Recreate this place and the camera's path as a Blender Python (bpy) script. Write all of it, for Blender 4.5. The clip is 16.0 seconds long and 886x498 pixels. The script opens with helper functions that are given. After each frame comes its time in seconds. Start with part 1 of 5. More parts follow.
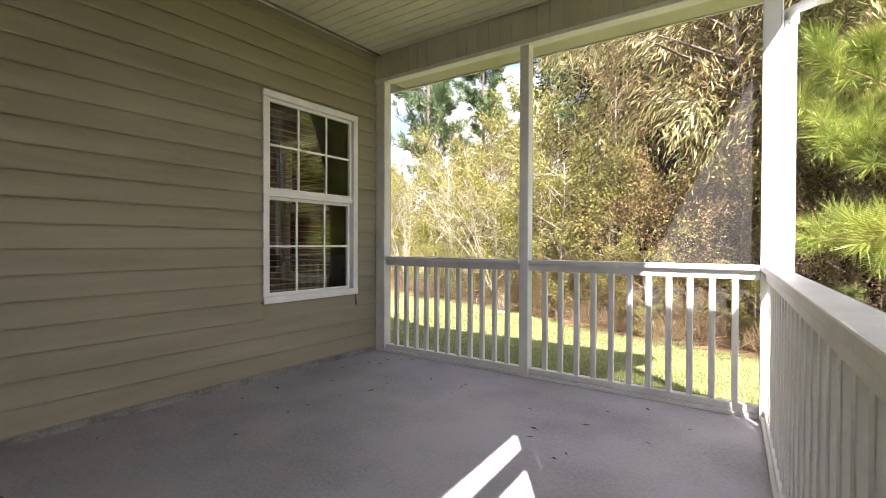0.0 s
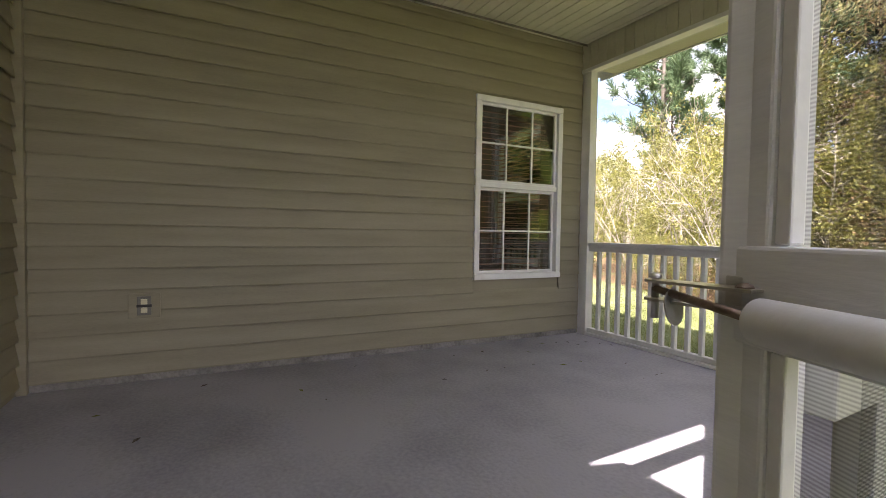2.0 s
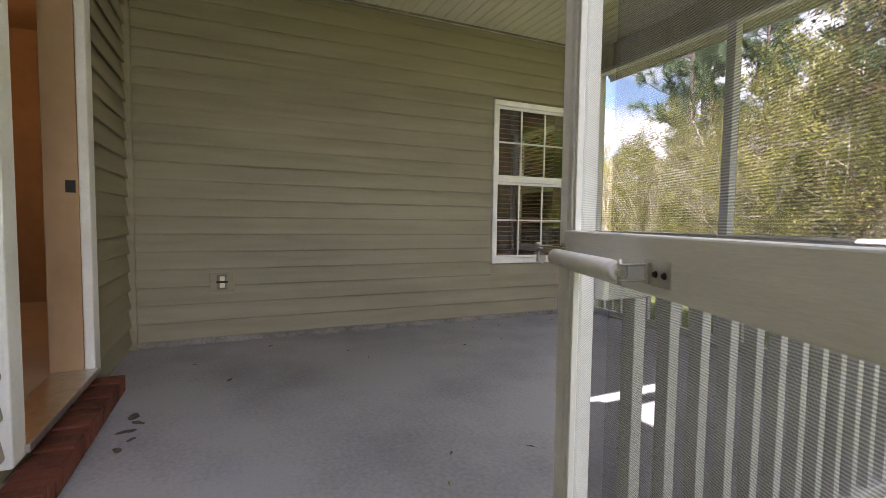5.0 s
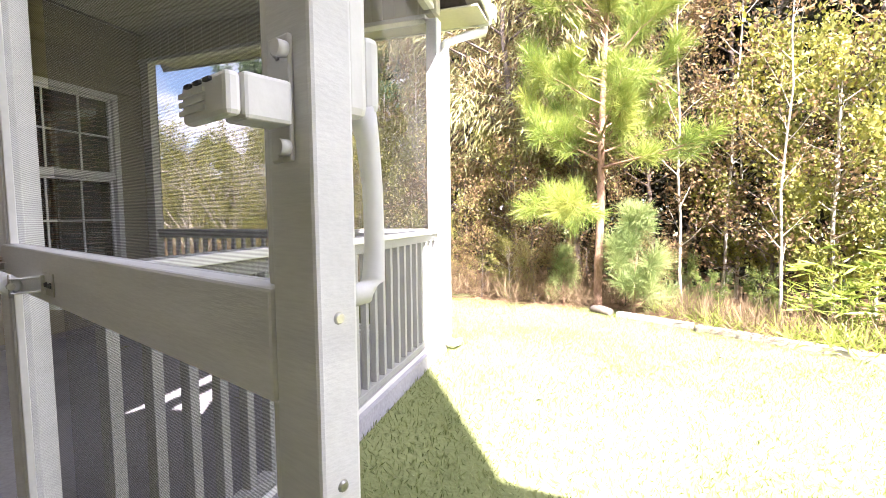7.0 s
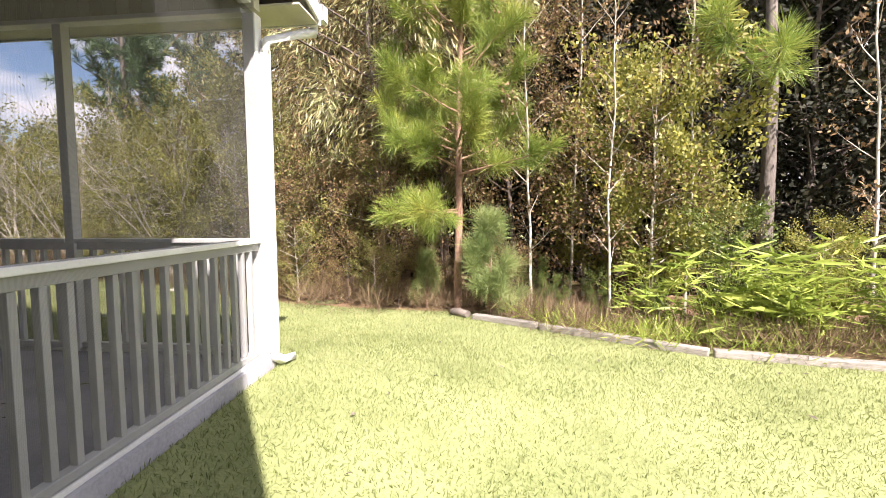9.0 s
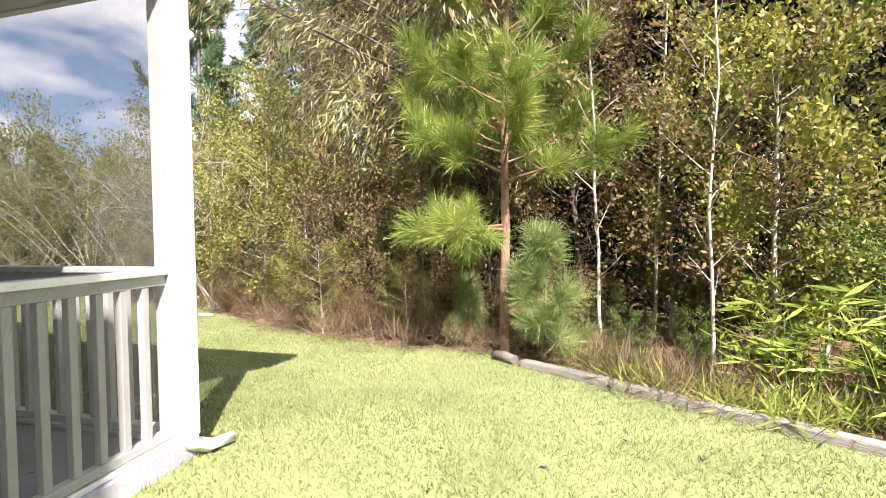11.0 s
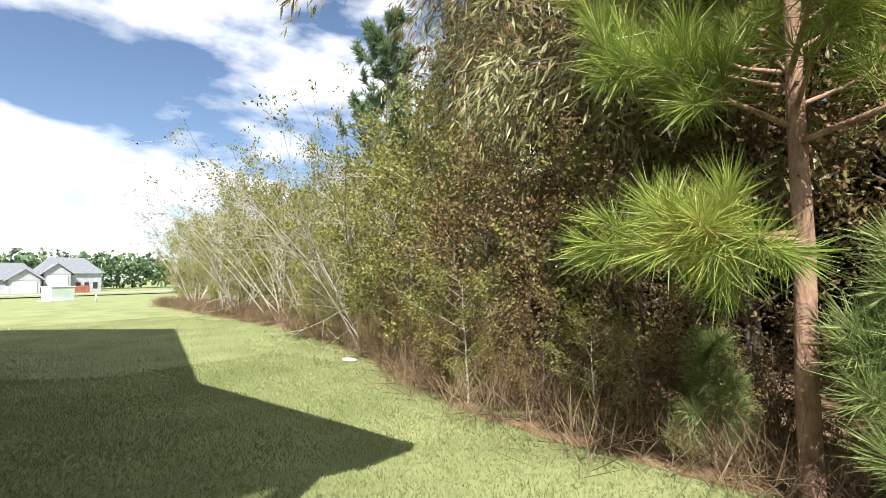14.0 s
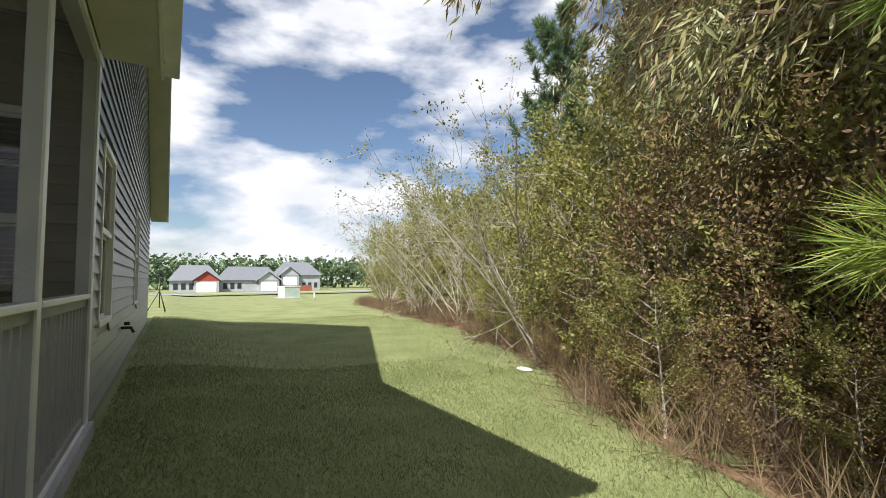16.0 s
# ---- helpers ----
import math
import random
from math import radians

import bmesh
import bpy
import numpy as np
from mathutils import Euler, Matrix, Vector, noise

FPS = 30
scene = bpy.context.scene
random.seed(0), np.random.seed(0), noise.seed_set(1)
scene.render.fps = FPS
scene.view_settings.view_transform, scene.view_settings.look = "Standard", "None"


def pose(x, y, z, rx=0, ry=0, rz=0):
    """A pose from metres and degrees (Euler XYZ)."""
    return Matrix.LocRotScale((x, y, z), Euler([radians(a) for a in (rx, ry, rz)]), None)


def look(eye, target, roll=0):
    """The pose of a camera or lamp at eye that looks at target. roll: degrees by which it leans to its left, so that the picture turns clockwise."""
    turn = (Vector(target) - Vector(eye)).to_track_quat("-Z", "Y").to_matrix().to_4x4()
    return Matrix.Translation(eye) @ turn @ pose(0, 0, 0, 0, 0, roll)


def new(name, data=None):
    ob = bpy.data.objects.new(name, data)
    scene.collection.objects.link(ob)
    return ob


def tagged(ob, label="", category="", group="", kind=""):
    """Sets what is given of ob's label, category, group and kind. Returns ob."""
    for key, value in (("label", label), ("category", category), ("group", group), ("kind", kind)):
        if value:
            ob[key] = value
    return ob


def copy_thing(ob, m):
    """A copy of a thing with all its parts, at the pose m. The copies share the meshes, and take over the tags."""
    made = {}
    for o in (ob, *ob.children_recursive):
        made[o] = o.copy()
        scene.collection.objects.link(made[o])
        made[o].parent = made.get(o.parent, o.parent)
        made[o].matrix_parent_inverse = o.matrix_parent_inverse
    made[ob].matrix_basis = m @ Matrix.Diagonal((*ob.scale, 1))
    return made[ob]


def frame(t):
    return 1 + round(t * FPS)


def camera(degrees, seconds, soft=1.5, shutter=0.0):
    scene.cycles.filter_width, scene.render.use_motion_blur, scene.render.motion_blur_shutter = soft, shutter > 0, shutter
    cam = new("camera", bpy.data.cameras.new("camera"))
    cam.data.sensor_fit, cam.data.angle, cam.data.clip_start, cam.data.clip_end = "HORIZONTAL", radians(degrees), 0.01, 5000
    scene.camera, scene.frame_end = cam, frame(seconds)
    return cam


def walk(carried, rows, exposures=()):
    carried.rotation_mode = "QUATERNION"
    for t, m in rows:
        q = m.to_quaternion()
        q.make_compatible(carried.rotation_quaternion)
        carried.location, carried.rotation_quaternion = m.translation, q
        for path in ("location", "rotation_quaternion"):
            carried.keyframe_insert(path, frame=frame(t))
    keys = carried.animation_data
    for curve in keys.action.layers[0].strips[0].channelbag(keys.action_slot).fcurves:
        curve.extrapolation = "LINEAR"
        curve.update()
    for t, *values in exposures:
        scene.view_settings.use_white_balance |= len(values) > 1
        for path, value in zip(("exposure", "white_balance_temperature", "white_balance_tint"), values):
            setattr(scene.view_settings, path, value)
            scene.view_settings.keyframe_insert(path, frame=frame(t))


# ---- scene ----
cam = camera(87.2, 16.0, soft=0.8)
PATH = [
    (0, (0.069, 0.772, 0.994), (-1.086, 2.404, 0.973), 0.2),
    (0.5, (0.17, 0.773, 1.003), (-1.113, 2.31, 0.976), 0.4),
    (1, (0.257, 0.742, 0.987), (-1.2, 2.118, 0.955), 0.6),
    (1.5, (0.344, 0.745, 0.962), (-1.272, 1.922, 0.919), 0.81),
    (2, (0.429, 0.725, 0.943), (-1.345, 1.645, 0.876), 0.9),
    (2.5, (0.571, 0.649, 0.925), (-1.288, 1.382, 0.832), 1.18),
    (3, (0.717, 0.587, 0.91), (-1.18, 1.209, 0.793), 1.28),
    (3.2, (0.752, 0.577, 0.906), (-1.149, 1.184, 0.789), 1.2),
    (5.5, (1.052, 0.475, 0.958), (-0.657, 1.508, 0.837), 0.25),
    (6, (1.156, 0.456, 0.953), (-0.228, 1.894, 0.831), 0.36),
    (6.5, (1.228, 0.507, 0.969), (0.206, 2.220, 0.833), -0.35),
    (7, (1.314, 0.534, 0.984), (0.666, 2.421, 0.841), -0.57),
    (7.5, (1.398, 0.562, 1.012), (1.05, 2.524, 0.841), -0.7),
    (8, (1.487, 0.569, 1.062), (1.292, 2.55, 0.877), -0.6),
    (10.3, (2.079, 1.532, 1.010), (1.663, 3.487, 0.936), -0.4),
    (10.5, (2.047, 1.726, 1.033), (1.565, 3.666, 0.958), -1.0),
    (11, (2.008, 2.111, 1.028), (1.480, 4.040, 0.965), -0.7),
    (11.5, (1.959, 2.555, 1.036), (1.405, 4.476, 0.988), -0.7),
    (12, (1.787, 3.037, 1.030), (1.160, 4.936, 0.991), -0.9),
    (12.5, (1.655, 3.415, 0.985), (0.9, 5.265, 0.995), -0.95),
    (13, (1.563, 3.775, 0.971), (0.577, 5.514, 1.046), -1.25),
    (13.5, (1.433, 4.021, 0.96), (0.296, 5.664, 1.061), -0.92),
    (14, (1.295, 4.215, 0.905), (0.062, 5.79, 1.02), -0.7),
    (14.5, (1.178, 4.345, 0.942), (-0.24, 5.745, 1.062), -0.5),
    (15, (1.079, 4.482, 0.936), (-0.523, 5.672, 1.067), -0.2),
    (15.5, (1.045, 4.485, 0.955), (-0.648, 5.545, 1.085), -0.4),
    (16, (1.047, 4.498, 0.956), (-0.674, 5.508, 1.086), -0.5),
]
EXPOSURES = [(0, 3.0, 6600, 24), (2, 2.95, 6600, 24), (3.2, 3.05, 6600, 24), (5.5, 3.5, 6400, 22), (6, 3.75, 6200, 24), (7, 3.2, 6300, 26), (7.5, 2.65, 6500, 24), (8, 2.15, 6600, 24), (10.3, 1.8, 6500, 20), (11.5, 1.75, 6500, 18),
             (12.5, 1.55, 6500, 16), (13.5, 1.35, 6400, 12), (14.5, 1.05, 6300, 11), (15.5, 0.8, 6300, 12), (16, 0.7, 6300, 12)]
walk(cam, [(t, look(eye, target, roll)) for t, eye, target, roll in PATH], EXPOSURES)

# ---- light ----
SUN_AZ, SUN_EL = (0.545, -0.838), radians(47.2)
sun_data = bpy.data.lights.new("sun", "SUN")
sun_data.energy, sun_data.angle, sun_data.color = 5.0, radians(0.5), (1.0, 0.955, 0.88)
sun = new("sun", sun_data)
sun.matrix_world = look((30 * SUN_AZ[0], 30 * SUN_AZ[1], 32.4), (0, 0, 0))

world = bpy.data.worlds.new("world")
scene.world = world
world.use_nodes = True
wn, wl = world.node_tree.nodes, world.node_tree.links
wn.clear()
sky = wn.new("ShaderNodeTexSky")
sky.sky_type, sky.sun_disc = "NISHITA", False
sky.dust_density, sky.ozone_density = 0.7, 1.7
sky.sun_elevation, sky.sun_rotation = SUN_EL, math.atan2(SUN_AZ[0], SUN_AZ[1])
coord = wn.new("ShaderNodeTexCoord")
stretch = wn.new("ShaderNodeMapping")
stretch.inputs["Scale"].default_value = (1.0, 1.0, 2.6)
stretch.inputs["Location"].default_value = (0.35, 0.1, 0.0)
clouds = wn.new("ShaderNodeTexNoise")
clouds.inputs["Scale"].default_value, clouds.inputs["Detail"].default_value, clouds.inputs["Roughness"].default_value = 2.6, 9, 0.52
cover = wn.new("ShaderNodeValToRGB")
cover.color_ramp.elements[0].position, cover.color_ramp.elements[1].position = 0.43, 0.54
shade = wn.new("ShaderNodeTexNoise")
shade.inputs["Scale"].default_value, shade.inputs["Detail"].default_value = 5.0, 5
tone = wn.new("ShaderNodeMix")
tone.data_type = "RGBA"
tone.inputs[6].default_value, tone.inputs[7].default_value = (5.6, 5.8, 6.2, 1), (11.5, 11.5, 11.5, 1)
blend = wn.new("ShaderNodeMix")
blend.data_type = "RGBA"
back = wn.new("ShaderNodeBackground")
back.inputs["Strength"].default_value = 0.07
out = wn.new("ShaderNodeOutputWorld")
wl.new(coord.outputs["Generated"], stretch.inputs["Vector"])
wl.new(stretch.outputs["Vector"], clouds.inputs["Vector"])
wl.new(stretch.outputs["Vector"], shade.inputs["Vector"])
wl.new(clouds.outputs["Fac"], cover.inputs["Fac"])
wl.new(shade.outputs["Fac"], tone.inputs[0])
wl.new(cover.outputs["Color"], blend.inputs[0])
wl.new(sky.outputs["Color"], blend.inputs[6])
wl.new(tone.outputs[2], blend.inputs[7])
wl.new(blend.outputs[2], back.inputs["Color"])
wl.new(back.outputs["Background"], out.inputs["Surface"])


# ---- materials ----
def material(name, dark, light, scale=8.0, rough=0.6, bump=0.15, metal=0.0, fine=6.0, stretch_by=(1, 1, 1), spread=0.2, spec=0.3):
    """Two colours mixed by coarse and fine noise, with relief from the fine one."""
    m = bpy.data.materials.new(name)
    m.use_nodes = True
    n, l = m.node_tree.nodes, m.node_tree.links
    b = n["Principled BSDF"]
    b.inputs["Roughness"].default_value, b.inputs["Metallic"].default_value = rough, metal
    b.inputs["Specular IOR Level"].default_value = spec
    c = n.new("ShaderNodeTexCoord")
    mp = n.new("ShaderNodeMapping")
    mp.inputs["Scale"].default_value = stretch_by
    l.new(c.outputs["Object"], mp.inputs["Vector"])
    big, small = n.new("ShaderNodeTexNoise"), n.new("ShaderNodeTexNoise")
    big.inputs["Scale"].default_value, big.inputs["Detail"].default_value = scale, 5
    small.inputs["Scale"].default_value, small.inputs["Detail"].default_value = scale * fine, 4
    for x in (big, small):
        l.new(mp.outputs["Vector"], x.inputs["Vector"])
    info = n.new("ShaderNodeObjectInfo")
    f1 = n.new("ShaderNodeMath")
    f1.operation = "MULTIPLY_ADD"
    f1.inputs[1].default_value = 0.45
    l.new(small.outputs["Fac"], f1.inputs[0])
    l.new(big.outputs["Fac"], f1.inputs[2])
    f2 = n.new("ShaderNodeMath")
    f2.operation = "MULTIPLY_ADD"
    f2.inputs[1].default_value = spread
    l.new(info.outputs["Random"], f2.inputs[0])
    l.new(f1.outputs[0], f2.inputs[2])
    r = n.new("ShaderNodeValToRGB")
    r.color_ramp.elements[0].position, r.color_ramp.elements[1].position = 0.45, 1.05
    r.color_ramp.elements[0].color, r.color_ramp.elements[1].color = (*dark, 1), (*light, 1)
    l.new(f2.outputs[0], r.inputs["Fac"])
    l.new(r.outputs["Color"], b.inputs["Base Color"])
    if bump:
        bp = n.new("ShaderNodeBump")
        bp.inputs["Strength"].default_value, bp.inputs["Distance"].default_value = bump, 0.01
        l.new(small.outputs["Fac"], bp.inputs["Height"])
        l.new(bp.outputs["Normal"], b.inputs["Normal"])
    return m


def leaf_material(name, colours, rough=0.5, through_light=0.35):
    """Leaf colours picked leaf by leaf, with some light passing through."""
    m = bpy.data.materials.new(name)
    m.use_nodes = True
    n, l = m.node_tree.nodes, m.node_tree.links
    b, o = n["Principled BSDF"], n["Material Output"]
    b.inputs["Roughness"].default_value = rough
    b.inputs["Specular IOR Level"].default_value = 0.35
    g = n.new("ShaderNodeNewGeometry")
    c = n.new("ShaderNodeTexCoord")
    patch = n.new("ShaderNodeTexNoise")
    patch.inputs["Scale"].default_value = 1.3
    l.new(c.outputs["Object"], patch.inputs["Vector"])
    mix = n.new("ShaderNodeMath")
    mix.operation = "MULTIPLY_ADD"
    mix.inputs[1].default_value = 0.55
    l.new(g.outputs["Random Per Island"], mix.inputs[0])
    half = n.new("ShaderNodeMath")
    half.operation = "MULTIPLY_ADD"
    half.inputs[1].default_value, half.inputs[2].default_value = 1.1, -0.33
    l.new(patch.outputs["Fac"], half.inputs[0])
    l.new(half.outputs[0], mix.inputs[2])
    r = n.new("ShaderNodeValToRGB")
    e = r.color_ramp.elements
    e[0].color, e[1].color = (*colours[0], 1), (*colours[-1], 1)
    for i, col in enumerate(colours[1:-1]):
        e.new((i + 1) / (len(colours) - 1)).color = (*col, 1)
    l.new(mix.outputs[0], r.inputs["Fac"])
    l.new(r.outputs["Color"], b.inputs["Base Color"])
    t = n.new("ShaderNodeBsdfTranslucent")
    l.new(r.outputs["Color"], t.inputs["Color"])
    s = n.new("ShaderNodeMixShader")
    s.inputs[0].default_value = through_light
    l.new(b.outputs[0], s.inputs[1])
    l.new(t.outputs[0], s.inputs[2])
    l.new(s.outputs[0], o.inputs["Surface"])
    return m


def screen_material(name, cover_by, colour):
    """Woven insect screen: fine dark threads that let part of the light through."""
    m = bpy.data.materials.new(name)
    m.use_nodes = True
    n, l = m.node_tree.nodes, m.node_tree.links
    b, o = n["Principled BSDF"], n["Material Output"]
    b.inputs["Base Color"].default_value, b.inputs["Roughness"].default_value = (*colour, 1), 0.6
    c = n.new("ShaderNodeTexCoord")
    w = n.new("ShaderNodeTexWave")
    w.bands_direction = "Z"
    w.inputs["Scale"].default_value, w.inputs["Distortion"].default_value = 95.0, 0.0
    l.new(c.outputs["Object"], w.inputs["Vector"])
    k = n.new("ShaderNodeMath")
    k.operation = "MULTIPLY_ADD"
    k.inputs[1].default_value, k.inputs[2].default_value = 0.3, 0.85 - cover_by
    l.new(w.outputs["Fac"], k.inputs[0])
    t = n.new("ShaderNodeBsdfTransparent")
    s = n.new("ShaderNodeMixShader")
    s.inputs[0].default_value = 0.09
    l.new(k.outputs[0], t.inputs["Color"])
    l.new(t.outputs[0], s.inputs[1])
    l.new(b.outputs[0], s.inputs[2])
    l.new(s.outputs[0], o.inputs["Surface"])
    return m


def glass_material(name):
    m = bpy.data.materials.new(name)
    m.use_nodes = True
    n, l = m.node_tree.nodes, m.node_tree.links
    o = n["Material Output"]
    g, t, s, f = n.new("ShaderNodeBsdfGlossy"), n.new("ShaderNodeBsdfTransparent"), n.new("ShaderNodeMixShader"), n.new("ShaderNodeFresnel")
    g.inputs["Roughness"].default_value = 0.02
    t.inputs["Color"].default_value = (0.985, 0.988, 0.985, 1)
    f.inputs["IOR"].default_value = 1.52
    l.new(f.outputs[0], s.inputs[0])
    l.new(t.outputs[0], s.inputs[1])
    l.new(g.outputs[0], s.inputs[2])
    l.new(s.outputs[0], o.inputs["Surface"])
    return m


def glow_material(name, colour, strength):
    m = bpy.data.materials.new(name)
    m.use_nodes = True
    b = m.node_tree.nodes["Principled BSDF"]
    b.inputs["Emission Color"].default_value, b.inputs["Emission Strength"].default_value = (*colour, 1), strength
    return m


M = {
    "siding": material("siding", (0.225, 0.203, 0.14), (0.315, 0.285, 0.205), 2, 0.5, 0.03, fine=30, stretch_by=(0.6, 0.6, 6), spread=0.06),
    # grey siding, lowered in colour to carry the shade on the gable
    "shade_toned_siding": material("shade_toned_siding", (0.21, 0.22, 0.21), (0.30, 0.305, 0.295), 2, 0.4, 0.03, fine=30, stretch_by=(0.6, 0.6, 6), spread=0.08),
    "white": material("white_vinyl", (0.68, 0.68, 0.66), (0.84, 0.84, 0.82), 5, 0.42, 0.06, fine=14, spread=0.1),
    "door_white": material("door_white", (0.66, 0.66, 0.66), (0.82, 0.82, 0.81), 7, 0.5, 0.08, fine=20, stretch_by=(0.4, 1, 3), spread=0.06),
    "soffit": material("soffit", (0.50, 0.48, 0.38), (0.62, 0.60, 0.49), 3, 0.5, 0.05, fine=12),
    "concrete": material("concrete", (0.17, 0.165, 0.19), (0.43, 0.42, 0.455), 1.3, 0.75, 0.2, fine=40, spec=0.25),
    "mortar": material("mortar", (0.10, 0.095, 0.09), (0.30, 0.285, 0.27), 7, 0.9, 0.5, fine=8),
    "brick": material("brick", (0.045, 0.018, 0.012), (0.17, 0.055, 0.035), 9, 0.85, 0.5, fine=8, spread=0.4),
    "shingle": material("shingle", (0.10, 0.09, 0.08), (0.26, 0.24, 0.22), 9, 0.9, 0.6, fine=9),
    "interior": material("interior_paint", (0.34, 0.22, 0.12), (0.46, 0.31, 0.18), 2, 0.7, 0.05),
    # low brown tones carry the dimness of the unlit room
    "room": material("room_paint_dimmed", (0.10, 0.075, 0.055), (0.16, 0.12, 0.09), 2, 0.7, 0.05),
    "tile": material("floor_tile", (0.45, 0.33, 0.22), (0.6, 0.48, 0.35), 3, 0.35, 0.05),
    "blind": material("blind_slats", (0.26, 0.12, 0.075), (0.42, 0.22, 0.14), 5, 0.5, 0.1, fine=10),
    "steel": material("steel", (0.45, 0.44, 0.42), (0.7, 0.69, 0.66), 30, 0.3, 0.1, metal=1.0),
    "rust": material("rusty_steel", (0.16, 0.10, 0.065), (0.34, 0.27, 0.21), 30, 0.45, 0.2, metal=0.8),
    "cream": material("cream_plastic", (0.62, 0.58, 0.42), (0.72, 0.68, 0.52), 9, 0.4, 0.03),
    "box_grey": material("grey_box", (0.10, 0.095, 0.085), (0.2, 0.19, 0.17), 9, 0.5, 0.05),
    "black": material("black_metal", (0.012, 0.012, 0.014), (0.04, 0.04, 0.04), 20, 0.5, 0.05),
    "timber": material("weathered_timber", (0.11, 0.10, 0.09), (0.31, 0.285, 0.25), 6, 0.9, 0.7, fine=8, stretch_by=(0.3, 3, 3), spread=0.3),
    "soil": material("leaf_litter", (0.07, 0.04, 0.022), (0.30, 0.19, 0.11), 3.5, 0.95, 0.9, fine=14),
    "lawn": material("lawn", (0.11, 0.135, 0.042), (0.245, 0.27, 0.115), 1.1, 0.9, 0.9, fine=45),
    "bark_pine": material("pine_bark", (0.14, 0.075, 0.05), (0.40, 0.25, 0.18), 14, 0.95, 0.9, fine=4, stretch_by=(1, 1, 0.35)),
    "bark_dark": material("dark_bark", (0.05, 0.04, 0.033), (0.16, 0.13, 0.11), 12, 0.95, 0.9, fine=4, stretch_by=(1, 1, 0.3)),
    "bark_pale": material("pale_bark", (0.22, 0.19, 0.155), (0.48, 0.44, 0.37), 14, 0.9, 0.5, fine=4, stretch_by=(1, 1, 0.4)),
    "bark_grey": material("grey_bark", (0.045, 0.038, 0.032), (0.17, 0.145, 0.125), 12, 0.95, 0.8, fine=4, stretch_by=(1, 1, 0.3)),
    "grey_roof": material("grey_roof", (0.12, 0.13, 0.15), (0.2, 0.21, 0.23), 3, 0.9, 0.2),
    "red_gable": material("red_gable", (0.28, 0.05, 0.04), (0.36, 0.08, 0.06), 3, 0.8, 0.1),
    "house_wall": material("far_siding", (0.30, 0.32, 0.35), (0.42, 0.44, 0.47), 1, 0.7, 0.1),
    "fence": material("fence_wood", (0.22, 0.07, 0.04), (0.34, 0.12, 0.07), 3, 0.9, 0.2),
    "box_green": material("utility_green", (0.42, 0.50, 0.45), (0.55, 0.62, 0.56), 2, 0.4, 0.05),
    "stone": material("pale_stone", (0.5, 0.48, 0.44), (0.75, 0.72, 0.68), 9, 0.9, 0.4),
    "dark_glass": material("dark_window", (0.02, 0.022, 0.025), (0.05, 0.055, 0.06), 3, 0.1, 0.0),
    "screen": screen_material("insect_screen", 0.32, (0.28, 0.28, 0.28)),
    "door_screen": screen_material("door_screen", 0.36, (0.2, 0.2, 0.2)),
    "glass": glass_material("window_glass"),
    "lamp": glow_material("lamp_shade", (1.0, 0.62, 0.3), 2.0),
    "needle": leaf_material("pine_needles", [(0.07, 0.13, 0.025), (0.17, 0.25, 0.045), (0.30, 0.35, 0.07), (0.42, 0.38, 0.1)], 0.4, 0.3),
    "needle_soft": leaf_material("soft_pine_needles", [(0.09, 0.14, 0.045), (0.18, 0.25, 0.08), (0.30, 0.35, 0.13), (0.38, 0.34, 0.15)], 0.45, 0.25),
    "needle_far": leaf_material("far_pine_needles", [(0.045, 0.085, 0.04), (0.10, 0.16, 0.075), (0.19, 0.25, 0.12)], 0.6, 0.2),
    "willow": leaf_material("narrow_leaves", [(0.14, 0.08, 0.04), (0.24, 0.18, 0.08), (0.30, 0.31, 0.13), (0.46, 0.46, 0.26)], 0.4, 0.3),
    "rust_leaf": leaf_material("rusty_leaves", [(0.05, 0.032, 0.018), (0.12, 0.075, 0.037), (0.25, 0.16, 0.075), (0.26, 0.23, 0.09)], 0.6, 0.3),
    "olive": leaf_material("olive_leaves", [(0.07, 0.08, 0.02), (0.17, 0.18, 0.045), (0.30, 0.29, 0.085), (0.40, 0.33, 0.12)], 0.5, 0.35),
    "yellow": leaf_material("yellow_leaves", [(0.10, 0.12, 0.025), (0.22, 0.23, 0.045), (0.42, 0.36, 0.06)], 0.5, 0.4),
    "green": leaf_material("green_leaves", [(0.035, 0.055, 0.012), (0.10, 0.14, 0.03), (0.22, 0.25, 0.065)], 0.35, 0.3),
    "bright": leaf_material("cane_blades", [(0.15, 0.22, 0.035), (0.30, 0.38, 0.07), (0.46, 0.48, 0.12)], 0.4, 0.4),
    # near-black leaf tones put the deep woods' shade into the colour
    "painted_shade_leaf": leaf_material("painted_shade_leaves", [(0.008, 0.010, 0.005), (0.018, 0.021, 0.008), (0.045, 0.040, 0.016)], 0.75, 0.15),
    "dry": leaf_material("dry_stalks", [(0.07, 0.045, 0.028), (0.17, 0.115, 0.065), (0.33, 0.26, 0.15)], 0.8, 0.2),
    "grass": leaf_material("grass_blades", [(0.12, 0.15, 0.04), (0.235, 0.27, 0.105), (0.39, 0.40, 0.20)], 0.5, 0.35),
}


# ---- helpers of this scene ----
def box(bm, lo, hi):
    """Adds a box between two corners."""
    v = [bm.verts.new((x, y, z)) for z in (lo[2], hi[2]) for y in (lo[1], hi[1]) for x in (lo[0], hi[0])]
    for f in ((0, 2, 3, 1), (4, 5, 7, 6), (0, 1, 5, 4), (1, 3, 7, 5), (3, 2, 6, 7), (2, 0, 4, 6)):
        bm.faces.new([v[i] for i in f])
    return bm


